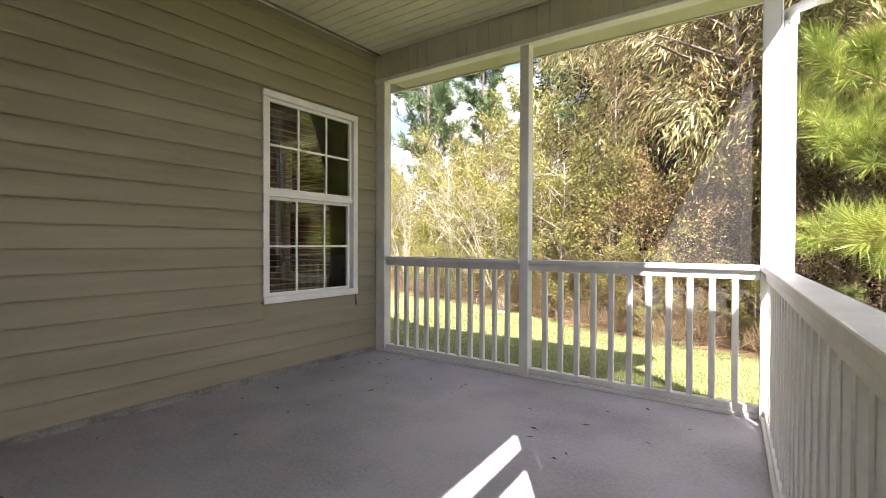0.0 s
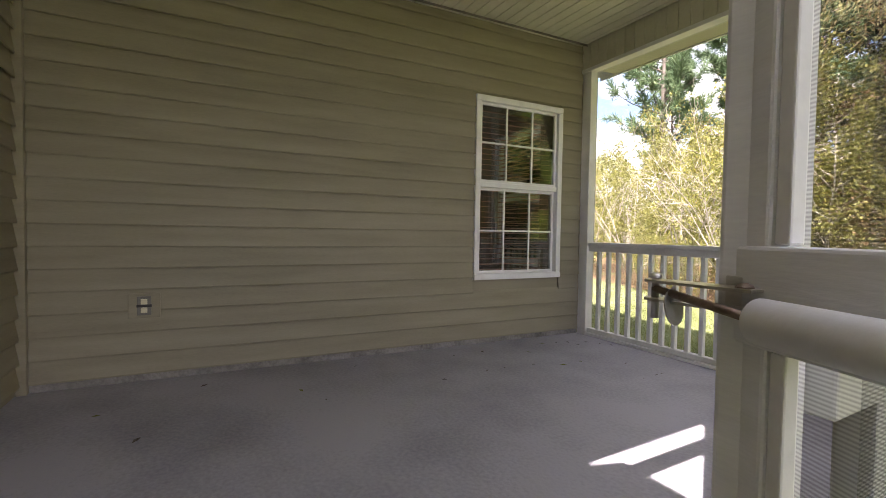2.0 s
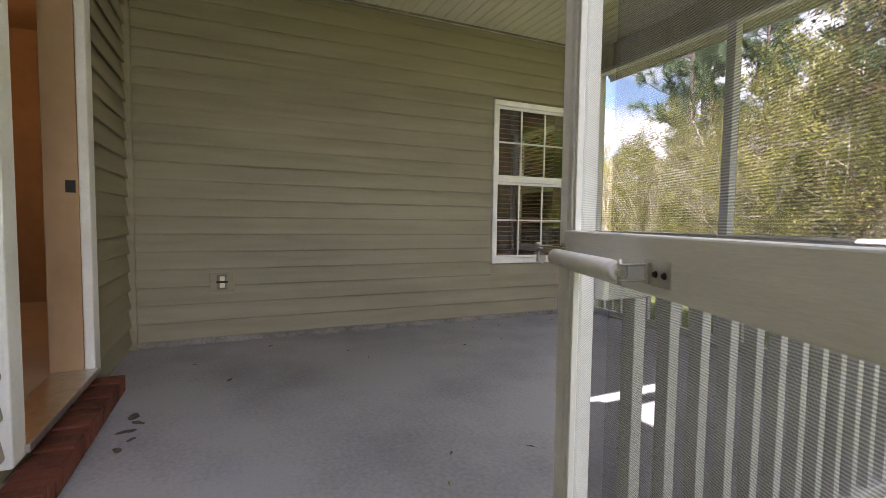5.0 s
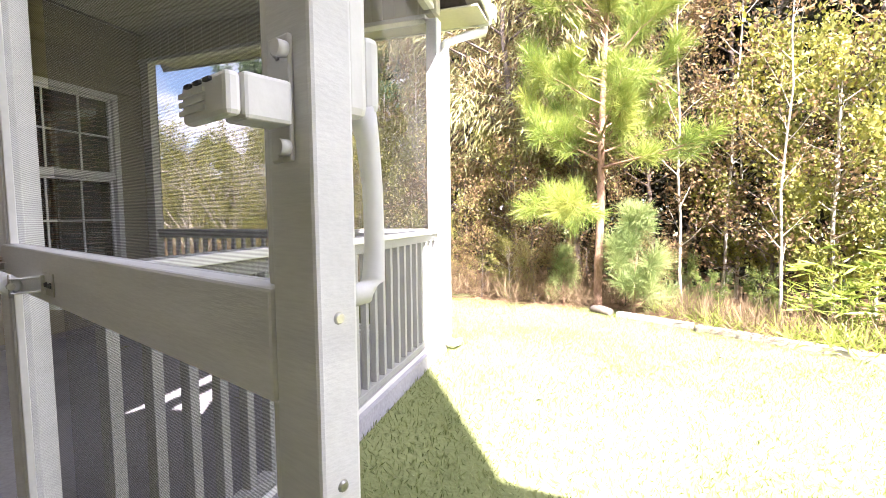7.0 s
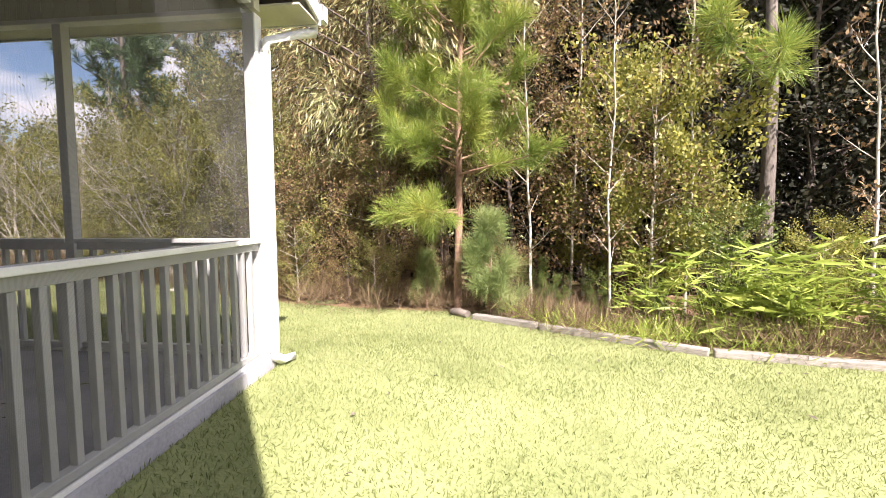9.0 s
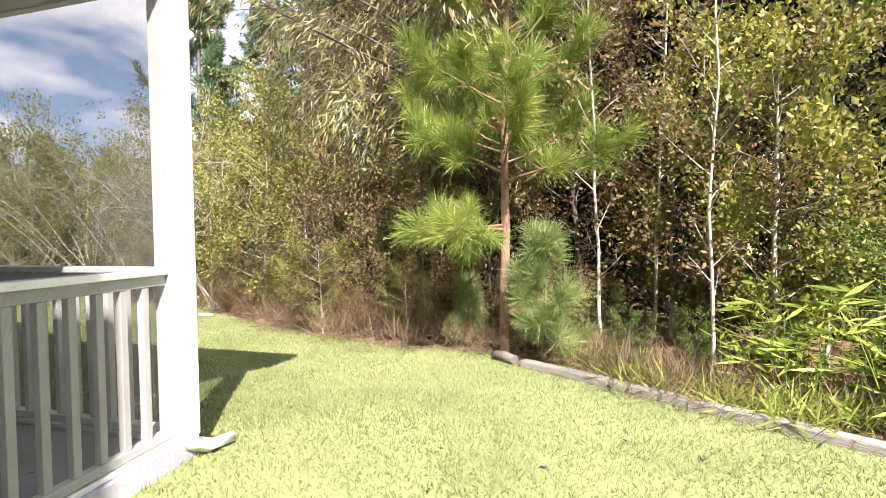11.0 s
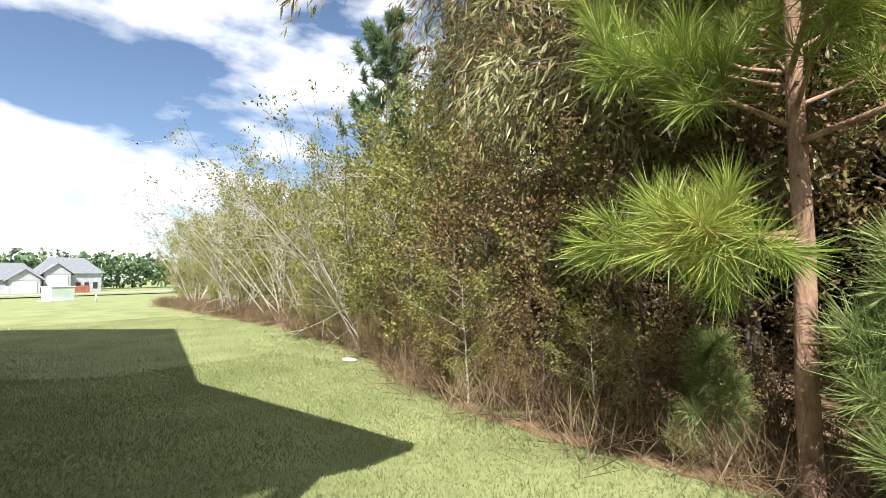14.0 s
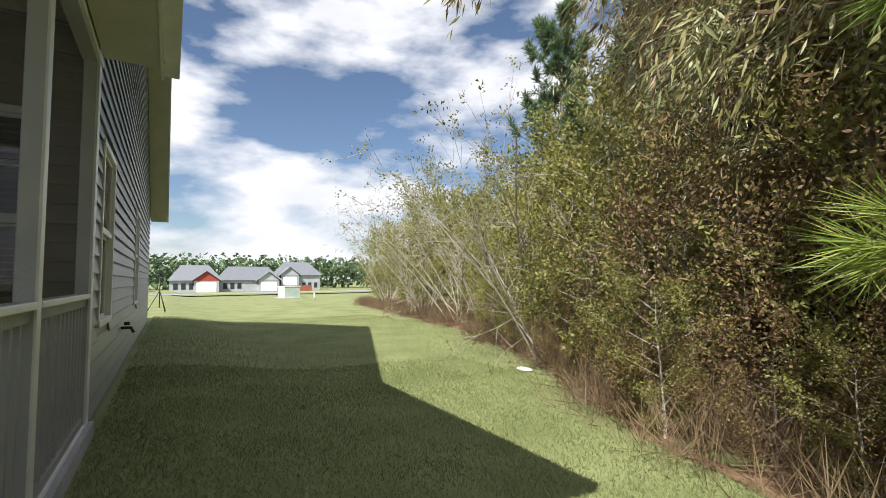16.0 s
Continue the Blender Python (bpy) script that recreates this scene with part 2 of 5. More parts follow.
def boxes(*pairs, bevel=0.0):
    bm = bmesh.new()
    for lo, hi in pairs:
        box(bm, lo, hi)
    if bevel:
        bmesh.ops.bevel(bm, geom=list(bm.edges), offset=bevel, segments=2, affect="EDGES", profile=0.5)
    return bm


def tube(bm, pts, radii, sides=8, caps=True):
    """A round rod through the points."""
    pts = [Vector(p) for p in pts]
    if not hasattr(radii, "__len__"):
        radii = [radii] * len(pts)
    rings = []
    for i, p in enumerate(pts):
        d = (pts[min(i + 1, len(pts) - 1)] - pts[max(i - 1, 0)]).normalized()
        u = d.cross(Vector((0.31, 0.87, 0.38))).normalized()
        w = d.cross(u)
        rings.append([bm.verts.new(p + (u * math.cos(a) + w * math.sin(a)) * radii[i]) for a in [2 * math.pi * k / sides for k in range(sides)]])
    for a, b in zip(rings, rings[1:]):
        for k in range(sides):
            bm.faces.new((a[k], a[(k + 1) % sides], b[(k + 1) % sides], b[k])).smooth = True
    if caps:
        bm.faces.new(rings[0][::-1])
        bm.faces.new(rings[-1])
    return bm


def mesh_of(name, bm, mat):
    me = bpy.data.meshes.new(name)
    bmesh.ops.recalc_face_normals(bm, faces=list(bm.faces))
    bm.to_mesh(me)
    bm.free()
    me.materials.append(mat)
    return me


def part(name, bm, mat, parent=None, label=""):
    ob = new(name, mesh_of(name, bm, mat))
    ob.parent = parent
    return tagged(ob, label)


def thing(name, m, label, category, group=""):
    ob = new(name)
    ob.matrix_basis = m
    return tagged(ob, label, category, group)


def structure(name, bm, mat, label, category="structure"):
    return tagged(part(name, bm, mat), label, category, kind="structure")


def triangles(name, verts, faces, mat, parent=None):
    """A mesh object from numpy arrays of places and triangles."""
    me = bpy.data.meshes.new(name)
    me.vertices.add(len(verts))
    me.vertices.foreach_set("co", np.ascontiguousarray(verts, dtype=np.float32).ravel())
    me.loops.add(faces.size)
    me.loops.foreach_set("vertex_index", np.ascontiguousarray(faces, dtype=np.int32).ravel())
    me.polygons.add(len(faces))
    me.polygons.foreach_set("loop_start", np.arange(0, faces.size, 3, dtype=np.int32))
    me.update(calc_edges=True)
    me.materials.append(mat)
    ob = new(name, me)
    ob.parent = parent
    return ob


def unit(a):
    return a / np.maximum(np.linalg.norm(a, axis=1, keepdims=True), 1e-6)


def leaves(name, at_points, ways, length, width, mat, parent=None, droop=0.0, rng=None):
    """Folded pointed leaves, two triangles each."""
    n = len(at_points)
    size = rng.uniform(0.65, 1.25, (n, 1))
    d = unit(unit(ways) - np.array([0, 0, droop]))
    side = unit(np.cross(d, rng.normal(size=(n, 3))))
    up = np.cross(side, d)
    ln, wd = length * size, width * size
    mid = at_points + d * ln * 0.45
    v = np.empty((n, 4, 3))
    v[:, 0] = at_points
    v[:, 1] = mid + side * wd * 0.5 + up * wd * 0.15
    v[:, 2] = at_points + d * ln
    v[:, 3] = mid - side * wd * 0.5 + up * wd * 0.15
    f = (np.arange(n)[:, None, None] * 4 + np.array([[0, 1, 2], [0, 2, 3]])[None]).reshape(-1, 3)
    return triangles(name, v.reshape(-1, 3), f, mat, parent)


def rods(name, rows, mat, parent=None, sides=5):
    """Many tapered rods in one mesh: rows of (points, radii)."""
    vs, fs, base = [], [], 0
    ang = np.arange(sides) * 2 * np.pi / sides
    for pts, rad in rows:
        pts, rad = np.asarray(pts, float), np.asarray(rad, float)
        d = unit(np.gradient(pts, axis=0))
        u = unit(np.cross(d, np.array([0.31, 0.87, 0.38])))
        w = np.cross(d, u)
        ring = pts[:, None] + (u[:, None] * np.cos(ang)[None, :, None] + w[:, None] * np.sin(ang)[None, :, None]) * rad[:, None, None]
        vs.append(ring.reshape(-1, 3))
        k = len(pts)
        a = (np.arange(k - 1)[:, None] * sides + np.arange(sides)[None]).ravel()
        b = (np.arange(k - 1)[:, None] * sides + (np.arange(sides)[None] + 1) % sides).ravel()
        fs.append(base + np.concatenate([np.stack([a, b, b + sides], 1), np.stack([a, b + sides, a + sides], 1)]))
        base += k * sides
    ob = triangles(name, np.concatenate(vs), np.concatenate(fs), mat, parent)
    ob.data.polygons.foreach_set("use_smooth", np.ones(len(ob.data.polygons), dtype=bool))
    return ob


# ---- measures of the porch ----
W, F, R, B = -2.97, 4.0, 0.06, -0.2
CEIL, HEAD, RAIL, LAP = 2.74, 2.48, 0.88, 0.131
WIN = (2.77, 3.71, 0.55, 2.12)
SLOPE = 0.62
GX0, GX1 = -2.9, -13.8


def smooth(t):
    t = min(max(t, 0.0), 1.0)
    return t * t * (3 - 2 * t)


def ground_z(x, y):
    out_by = math.hypot(max(x - 0.3, 0.0), max(y - 4.1, 0.0))
    far = max(-20 - x, 0) * 0.012
    return -0.11 - 0.27 * smooth(out_by / 2.6) - min(far, 1.3) + 0.015 * noise.noise((x * 0.5, y * 0.5, 0.0))


# ---- ground ----
def axis_steps(near_lo, near_hi, step, far_lo, far_hi):
    a = list(np.arange(near_lo, near_hi + 1e-6, step))
    grow, x = step, near_lo
    while x > far_lo:
        grow *= 1.35
        x -= grow
        a.insert(0, x)
    grow, x = step, near_hi
    while x < far_hi:
        grow *= 1.35
        x += grow
        a.append(x)
    return a


gx, gy = axis_steps(-16, 8, 0.4, -1500, 1500), axis_steps(-2, 14, 0.4, -1500, 1500)
bm = bmesh.new()
grid = [[bm.verts.new((x, y, ground_z(x, y))) for x in gx] for y in gy]
for j in range(len(gy) - 1):
    for i in range(len(gx) - 1):
        bm.faces.new((grid[j][i], grid[j][i + 1], grid[j + 1][i + 1], grid[j + 1][i])).smooth = True
structure("ground", bm, M["lawn"], "mown green lawn ground around the house", "ground")

EDGE = [(16, 2.6), (9, 4.5), (5.2, 5.3), (4.1, 5.45), (3.0, 6.0), (2.5, 6.45), (1.8, 7.0), (1.2, 7.25), (0.3, 7.25), (-0.7, 7.4), (-1.4, 7.6),
        (-2.8, 8.22), (-4.1, 8.98), (-6.9, 10.05), (-9.8, 10.95), (-14.5, 11.6), (-24, 13.4), (-34, 17), (-48, 26)]


def edge_y(x):
    for (x1, y1), (x0, y0) in zip(EDGE, EDGE[1:]):
        if x0 <= x <= x1:
            return y0 + (y1 - y0) * (x - x0) / (x1 - x0)
    return EDGE[0][1] if x > 16 else EDGE[-1][1]


bm = bmesh.new()
rows_of = []
for x in np.arange(-34, 16.01, 0.4):
    y0 = edge_y(x) + 0.28 + 0.12 * noise.noise((x * 1.7, 3.0, 0.0))
    rows_of.append([bm.verts.new((x, y0 + d, ground_z(x, y0 + d) + (0.006 if d == 0 else 0.02 + 0.06 * noise.noise((x, d, 1.0))))) for d in (0, 0.4, 0.9, 1.6, 3, 6, 12, 26)])
for a, b in zip(rows_of, rows_of[1:]):
    for k in range(7):
        bm.faces.new((a[k], b[k], b[k + 1], a[k + 1])).smooth = True
structure("woodland_floor", bm, M["soil"], "brown leaf litter and bare soil under the trees", "ground")

# ---- porch floor and house structure ----
def slab(points, thick):
    """A sloping slab from a plan outline with heights."""
    bm = bmesh.new()
    lo = [bm.verts.new(p) for p in points]
    hi = [bm.verts.new((p[0], p[1], p[2] + thick)) for p in points]
    n = len(points)
    for k in range(n):
        bm.faces.new((lo[k], lo[(k + 1) % n], hi[(k + 1) % n], hi[k]))
    bm.faces.new(lo[::-1]); bm.faces.new(hi)
    return bm


structure("floor", slab([(W - 0.05, B - 0.02, -0.3), (0.37, B - 0.02, -0.3), (0.125, F + 0.07, -0.3), (W - 0.05, F + 0.07, -0.3)], 0.3), M["concrete"], "bare grey concrete porch slab with stains", "floor")


def siding(parent, mat, along, face, sign, z0, z1, span, holes=()):
    """Lapped planks on a wall: along 'x' or 'y', at its face, with the outside towards sign."""
    i = 0
    while z0 + i * LAP < z1 - 0.01:
        lo, hi = z0 + i * LAP, min(z0 + (i + 1) * LAP, z1)
        a, b = span(lo, hi)
        cuts = [(a, b)]
        for h0, h1, hz0, hz1 in holes:
            if lo < hz1 and hi > hz0:
                cuts = [c for s0, s1 in cuts for c in ((s0, min(s1, h0)), (max(s0, h1), s1)) if c[1] - c[0] > 0.02]
        for s0, s1 in cuts:
            if s1 - s0 < 0.03:
                continue
            prof = ((0.0, lo + 0.014), (0.019, lo + 0.012), (0.019, lo - 0.006), (0.024, lo - 0.006), (0.026, lo + 0.003), (0.002, hi + 0.010), (0.0, hi + 0.010))
            bm = bmesh.new()
            ends = []
            for s in (s0, s1):
                ends.append([bm.verts.new((s, face + sign * o, z) if along == "x" else (face + sign * o, s, z)) for o, z in prof])
            for k in range(7):
                bm.faces.new((ends[0][k], ends[0][(k + 1) % 7], ends[1][(k + 1) % 7], ends[1][k]))
            bm.faces.new(ends[0][::-1])
            bm.faces.new(ends[1])
            part("siding_plank", bm, mat, parent)
        i += 1


y0, y1, z0, z1 = WIN
wall_west = structure("wall_west", boxes(((W - 0.12, B, 0), (W, y0, CEIL)), ((W - 0.12, y1, 0), (W, F + 0.02, CEIL)), ((W - 0.12, y0, 0), (W, y1, z0)), ((W - 0.12, y0, z1), (W, y1, CEIL))), M["siding"], "tan vinyl lap siding wall on the porch", "wall")
DOOR = (-1.90, -1.0, 0.17, 2.17)
wall_south = structure("wall_south", boxes(((W - 0.12, B - 0.12, -0.3), (DOOR[0], B, 2.95)), ((DOOR[1], B - 0.12, -0.3), (7.0, B, 2.95)), ((DOOR[0], B - 0.12, -0.3), (DOOR[1], B, DOOR[2])), ((DOOR[0], B - 0.12, DOOR[3]), (DOOR[1], B, 2.95))), M["siding"], "tan vinyl lap siding house wall with a doorway", "wall")
structure("baseboard", boxes(((W + 0.0, B, 0.0), (W + 0.012, F - 0.05, 0.06))), M["mortar"], "rough grey mortar strip below the siding", "trim")
structure("corner_trim", boxes(((W + 0.002, B + 0.002, 0.0), (W + 0.055, B + 0.055, CEIL)), bevel=0.004), M["siding"], "narrow tan corner post of the siding", "trim")

# gable wall of the house beside the porch
PEAK = (GX0 + GX1) / 2


def rake_z(x):
    return 2.72 + SLOPE * ((GX0 - x) if x > PEAK else (x - GX1))


def gable_span(lo, hi):
    d = max(hi - 2.72, 0) / SLOPE
    return GX1 + 0.35 + d, min(W - 0.1, GX0 - d)


bm = bmesh.new()
HOLES = [(-4.33, -3.44, 0.6, 2.1), (-8.5, -7.6, 0.6, 2.1)]
gable = structure("wall_gable", boxes(((GX1 + 0.3, F - 0.1, -0.3), (-8.5, F, 2.7)), ((-7.6, F - 0.1, -0.3), (-4.33, F, 2.7)), ((-3.44, F - 0.1, -0.3), (W - 0.12, F, 2.7)),
                                      ((-8.5, F - 0.1, -0.3), (-7.6, F, 0.6)), ((-8.5, F - 0.1, 2.1), (-7.6, F, 2.7)), ((-4.33, F - 0.1, -0.3), (-3.44, F, 0.6)), ((-4.33, F - 0.1, 2.1), (-3.44, F, 2.7))), M["shade_toned_siding"], "grey lap siding gable wall of the house", "wall")
tri = [[bm.verts.new((x, y, z)) for x, z in ((GX1 + 0.3, 2.7), (W - 0.1, 2.7), (PEAK, rake_z(PEAK) - 0.05))] for y in (F - 0.1, F)]
for k in range(3):
    bm.faces.new((tri[0][k], tri[0][(k + 1) % 3], tri[1][(k + 1) % 3], tri[1][k]))
bm.faces.new(tri[0]); bm.faces.new(tri[1])
part("gable_wall", bm, M["shade_toned_siding"], gable)
structure("wall_far", boxes(((GX1 + 0.2, -9, -0.3), (GX1 + 0.3, F, 2.7))), M["shade_toned_siding"], "grey lap siding end wall of the house", "wall")
structure("foundation", boxes(((GX1 + 0.32, F - 0.05, -0.6), (W - 0.1, F + 0.012, -0.02))), M["mortar"], "grey concrete foundation below the siding", "foundation")


OV = 4.42
house_roof = structure("house_roof", slab([(GX0, OV, rake_z(GX0)), (PEAK, OV, rake_z(PEAK)), (PEAK, -9, rake_z(PEAK)), (GX0, -9, rake_z(GX0))], 0.05), M["shingle"], "brown-grey shingle gable roof of the house", "roof")
part("roof_slope", slab([(PEAK, OV, rake_z(PEAK)), (GX1, OV, rake_z(GX1)), (GX1, -9, rake_z(GX1)), (PEAK, -9, rake_z(PEAK))], 0.05), M["shingle"], house_roof)
for xa, xb in ((GX0, PEAK), (PEAK, GX1)):
    part("rake_board", slab([(xa, OV - 0.02, rake_z(xa) - 0.14), (xb, OV - 0.02, rake_z(xb) - 0.14), (xb, OV + 0.008, rake_z(xb) - 0.14), (xa, OV + 0.008, rake_z(xa) - 0.14)], 0.16), M["white"], house_roof, "white rake board")
    part("rake_soffit", slab([(xa, F + 0.02, rake_z(xa) - 0.13), (xb, F + 0.02, rake_z(xb) - 0.13), (xb, OV - 0.022, rake_z(xb) - 0.13), (xa, OV - 0.022, rake_z(xa) - 0.13)], 0.01), M["soffit"], house_roof, "pale rake soffit")

# porch roof, ceiling, eaves
EX, EY = 0.42, 4.42
structure("porch_roof", slab([(W, EY, 2.70), (EX, EY, 2.70), (EX, -1.2, 4.2), (W, -1.2, 4.2)], 0.06), M["shingle"], "brown-grey shingle porch roof", "roof")
structure("house_roof_south", slab([(EX + 0.02, B + 0.4, 2.64), (7.4, B + 0.4, 2.64), (7.4, -9, 6.3), (EX + 0.02, -9, 6.3)], 0.06), M["shingle"], "brown-grey shingle main roof", "roof")
# unseen block, added to throw the diagonal shade on lawn and slab
structure("chimney", boxes(((1.5, -0.8, -0.3), (2.6, B + 0.02, 6.0))), M["siding"], "unseen tan sided block added to cast shade", "chimney")
bm = boxes(((W, F + 0.05, 2.56), (EX - 0.02, EY - 0.02, 2.575)))
structure("soffit", bm, M["soffit"], "pale vinyl soffit under the porch eave", "soffit")
structure("fascia", boxes(((W - 0.2, EY - 0.02, 2.55), (EX, EY, 2.72))), M["white"], "white fascia board along the porch eave", "fascia")

side = bmesh.new()
ends = [[side.verts.new((x, y, z)) for y, z in ((4.2, 2.775), (-1.2, 2.775), (-1.2, 4.18))] for x in (0.2, 0.24)]
for k in range(3):
    side.faces.new((ends[0][k], ends[0][(k + 1) % 3], ends[1][(k + 1) % 3], ends[1][k]))
side.faces.new(ends[0]); side.faces.new(ends[1])
structure("porch_gable", side, M["shade_toned_siding"], "grey siding gable side above the porch beam", "wall")
structure("rake_fascia", slab([(EX - 0.02, EY - 0.025, 2.58), (EX, EY - 0.025, 2.58), (EX, -1.2, 4.08), (EX - 0.02, -1.2, 4.08)], 0.13), M["white"], "white rake board of the porch roof", "fascia")
structure("rake_soffit", slab([(0.245, EY - 0.03, 2.67), (EX - 0.021, EY - 0.03, 2.67), (EX - 0.021, -1.2, 4.17), (0.245, -1.2, 4.17)], 0.012), M["soffit"], "pale soffit under the porch rake", "soffit")

bm = bmesh.new()
y, k = B, 0
while y < F - 0.06:
    e = min(y + 0.1, F - 0.05)
    box(bm, (W + 0.001, y + 0.004, CEIL), (R - 0.05 + 0.059 * (F - e), e - 0.004, CEIL + 0.03))
    y = e
box(bm, (W - 0.1, B - 0.1, CEIL + 0.008), (R + 0.3, F + 0.05, CEIL + 0.028))
structure("ceiling", bm, M["soffit"], "pale grooved vinyl panel porch ceiling", "ceiling")

# headers with beaded faces
header = structure("header_north", boxes(((W, F - 0.04, HEAD + 0.035), (R + 0.045, F + 0.04, CEIL + 0.03))), M["soffit"], "pale vinyl-clad beam over the screens", "beam")
part("beam_trim", boxes(((W + 0.002, F - 0.056, HEAD), (R - 0.045, F + 0.055, HEAD + 0.034)), bevel=0.004), M["white"], header)
x = W + 0.01
while x < R - 0.1:
    part("bead_panel", boxes(((x, F - 0.05, HEAD + 0.036), (x + 0.093, F - 0.041, CEIL - 0.002)), bevel=0.003), M["soffit"], header)
    x += 0.101
# posts
HY, LY = 1.11 - F, -0.02 - F   # hinge and latch faces of the door opening, from the corner post
EAST = pose(0.06, F, 0, 0, 0, 3.4)   # the side with the door runs slightly askew


def east(ob):
    ob.matrix_basis = EAST
    return ob


structure("corner_post", boxes(((R - 0.045, F - 0.045, 0), (R + 0.05, F + 0.05, HEAD)), bevel=0.006), M["white"], "white square porch corner post", "post")
structure("mid_post", boxes(((-1.487, F - 0.04, 0), (-1.413, F + 0.04, HEAD)), bevel=0.005), M["white"], "white square porch post", "post")
structure("wall_post", boxes(((W + 0.018, F - 0.045, 0), (W + 0.125, F + 0.045, HEAD)), bevel=0.005), M["white"], "white porch post against the siding", "post")
header = east(structure("header_east", boxes(((-0.04, B - F, HEAD + 0.09), (0.02, -0.057, CEIL + 0.03))), M["soffit"], "pale vinyl-clad beam over the side screens", "beam"))
part("beam_trim", boxes(((-0.055, B - F, HEAD + 0.056), (0.03, -0.058, HEAD + 0.089)), bevel=0.004), M["white"], header)
y = B - F + 0.01
while y < -0.2:
    part("bead_panel", boxes(((-0.05, y, HEAD + 0.091), (-0.041, y + 0.093, CEIL - 0.002)), bevel=0.003), M["soffit"], header)
    y += 0.101

for name, lo, hi, mat, label, cat in (
        ("hinge_post", (-0.045, HY, 0), (0.0, HY + 0.06, HEAD), "door_white", "white door post with hinges", "post"),
        ("latch_post", (-0.045, LY - 0.09, 0), (0.0, LY, HEAD), "door_white", "white door post", "post"),
        ("door_head", (-0.045, LY + 0.001, 2.06), (0.0, HY - 0.001, 2.2), "door_white", "white head above the screen door", "door frame"),
        ("side_panel", (-0.03, B - F, 0), (0.03, LY - 0.092, HEAD - 0.002), "white", "white filler panel beside the door", "panel")):
    east(structure(name, boxes((lo, hi), bevel=0.005), M[mat], label, cat))


def railing(name, axis, a, b, at_pos, label):
    """A railing with cap, rails and pickets from a to b."""
    def spot(lo, hi, half, zl, zh):
        return ((lo, at_pos - half, zl), (hi, at_pos + half, zh)) if axis == "x" else ((at_pos - half, lo, zl), (at_pos + half, hi, zh))
    root = new(name)
    tagged(root, label, "railing", kind="structure")
    part("cap_rail", boxes(spot(a, b, 0.044, RAIL - 0.032, RAIL), bevel=0.005), M["white"], root)
    part("top_rail", boxes(spot(a, b, 0.02, RAIL - 0.085, RAIL - 0.033), bevel=0.003), M["white"], root)
    part("bottom_rail", boxes(spot(a, b, 0.026, 0.03, 0.07), bevel=0.004), M["white"], root)
    part("sole_plate", boxes(spot(a, b, 0.04, 0.002, 0.026), bevel=0.003), M["white"], root)
    n = int(round((b - a) / 0.116))
    me = mesh_of("baluster", boxes(((-0.017, -0.017, 0.071), (0.017, 0.017, RAIL - 0.086)), bevel=0.003), M["white"])
    for k in range(1, n):
        p = a + (b - a) * k / n
        ob = new("baluster", me)
        ob.parent = root
        ob.location = (p, at_pos, 0) if axis == "x" else (at_pos, p, 0)
    return root


railing("railing_north_west", "x", W + 0.127, -1.489, F, "white vinyl porch railing with square pickets")
railing("railing_north_east", "x", -1.411, R - 0.047, F, "white vinyl porch railing with square pickets")
east(railing("railing_east", "y", HY + 0.062, -0.047, 0.0, "white vinyl porch railing with square pickets"))


def porch_screen(name, lo, hi, axis):
    bm = bmesh.new()
    if axis == "x":
        c = [(lo[0], lo[1], lo[2]), (hi[0], lo[1], lo[2]), (hi[0], lo[1], hi[2]), (lo[0], lo[1], hi[2])]
    else:
        c = [(lo[0], lo[1], lo[2]), (lo[0], hi[1], lo[2]), (lo[0], hi[1], hi[2]), (lo[0], lo[1], hi[2])]
    bm.faces.new([bm.verts.new(p) for p in c])
    return structure(name, bm, M["screen"], "dark fibreglass insect screen in the porch frame", "screen")


porch_screen("screen_1", (W + 0.126, F + 0.03, 0.03), (-1.488, F + 0.03, HEAD), "x")
porch_screen("screen_2", (-1.412, F + 0.03, 0.03), (R - 0.046, F + 0.03, HEAD), "x")
east(porch_screen("screen_3", (0.035, HY + 0.061, 0.03), (0.035, -0.046, HEAD), "y"))


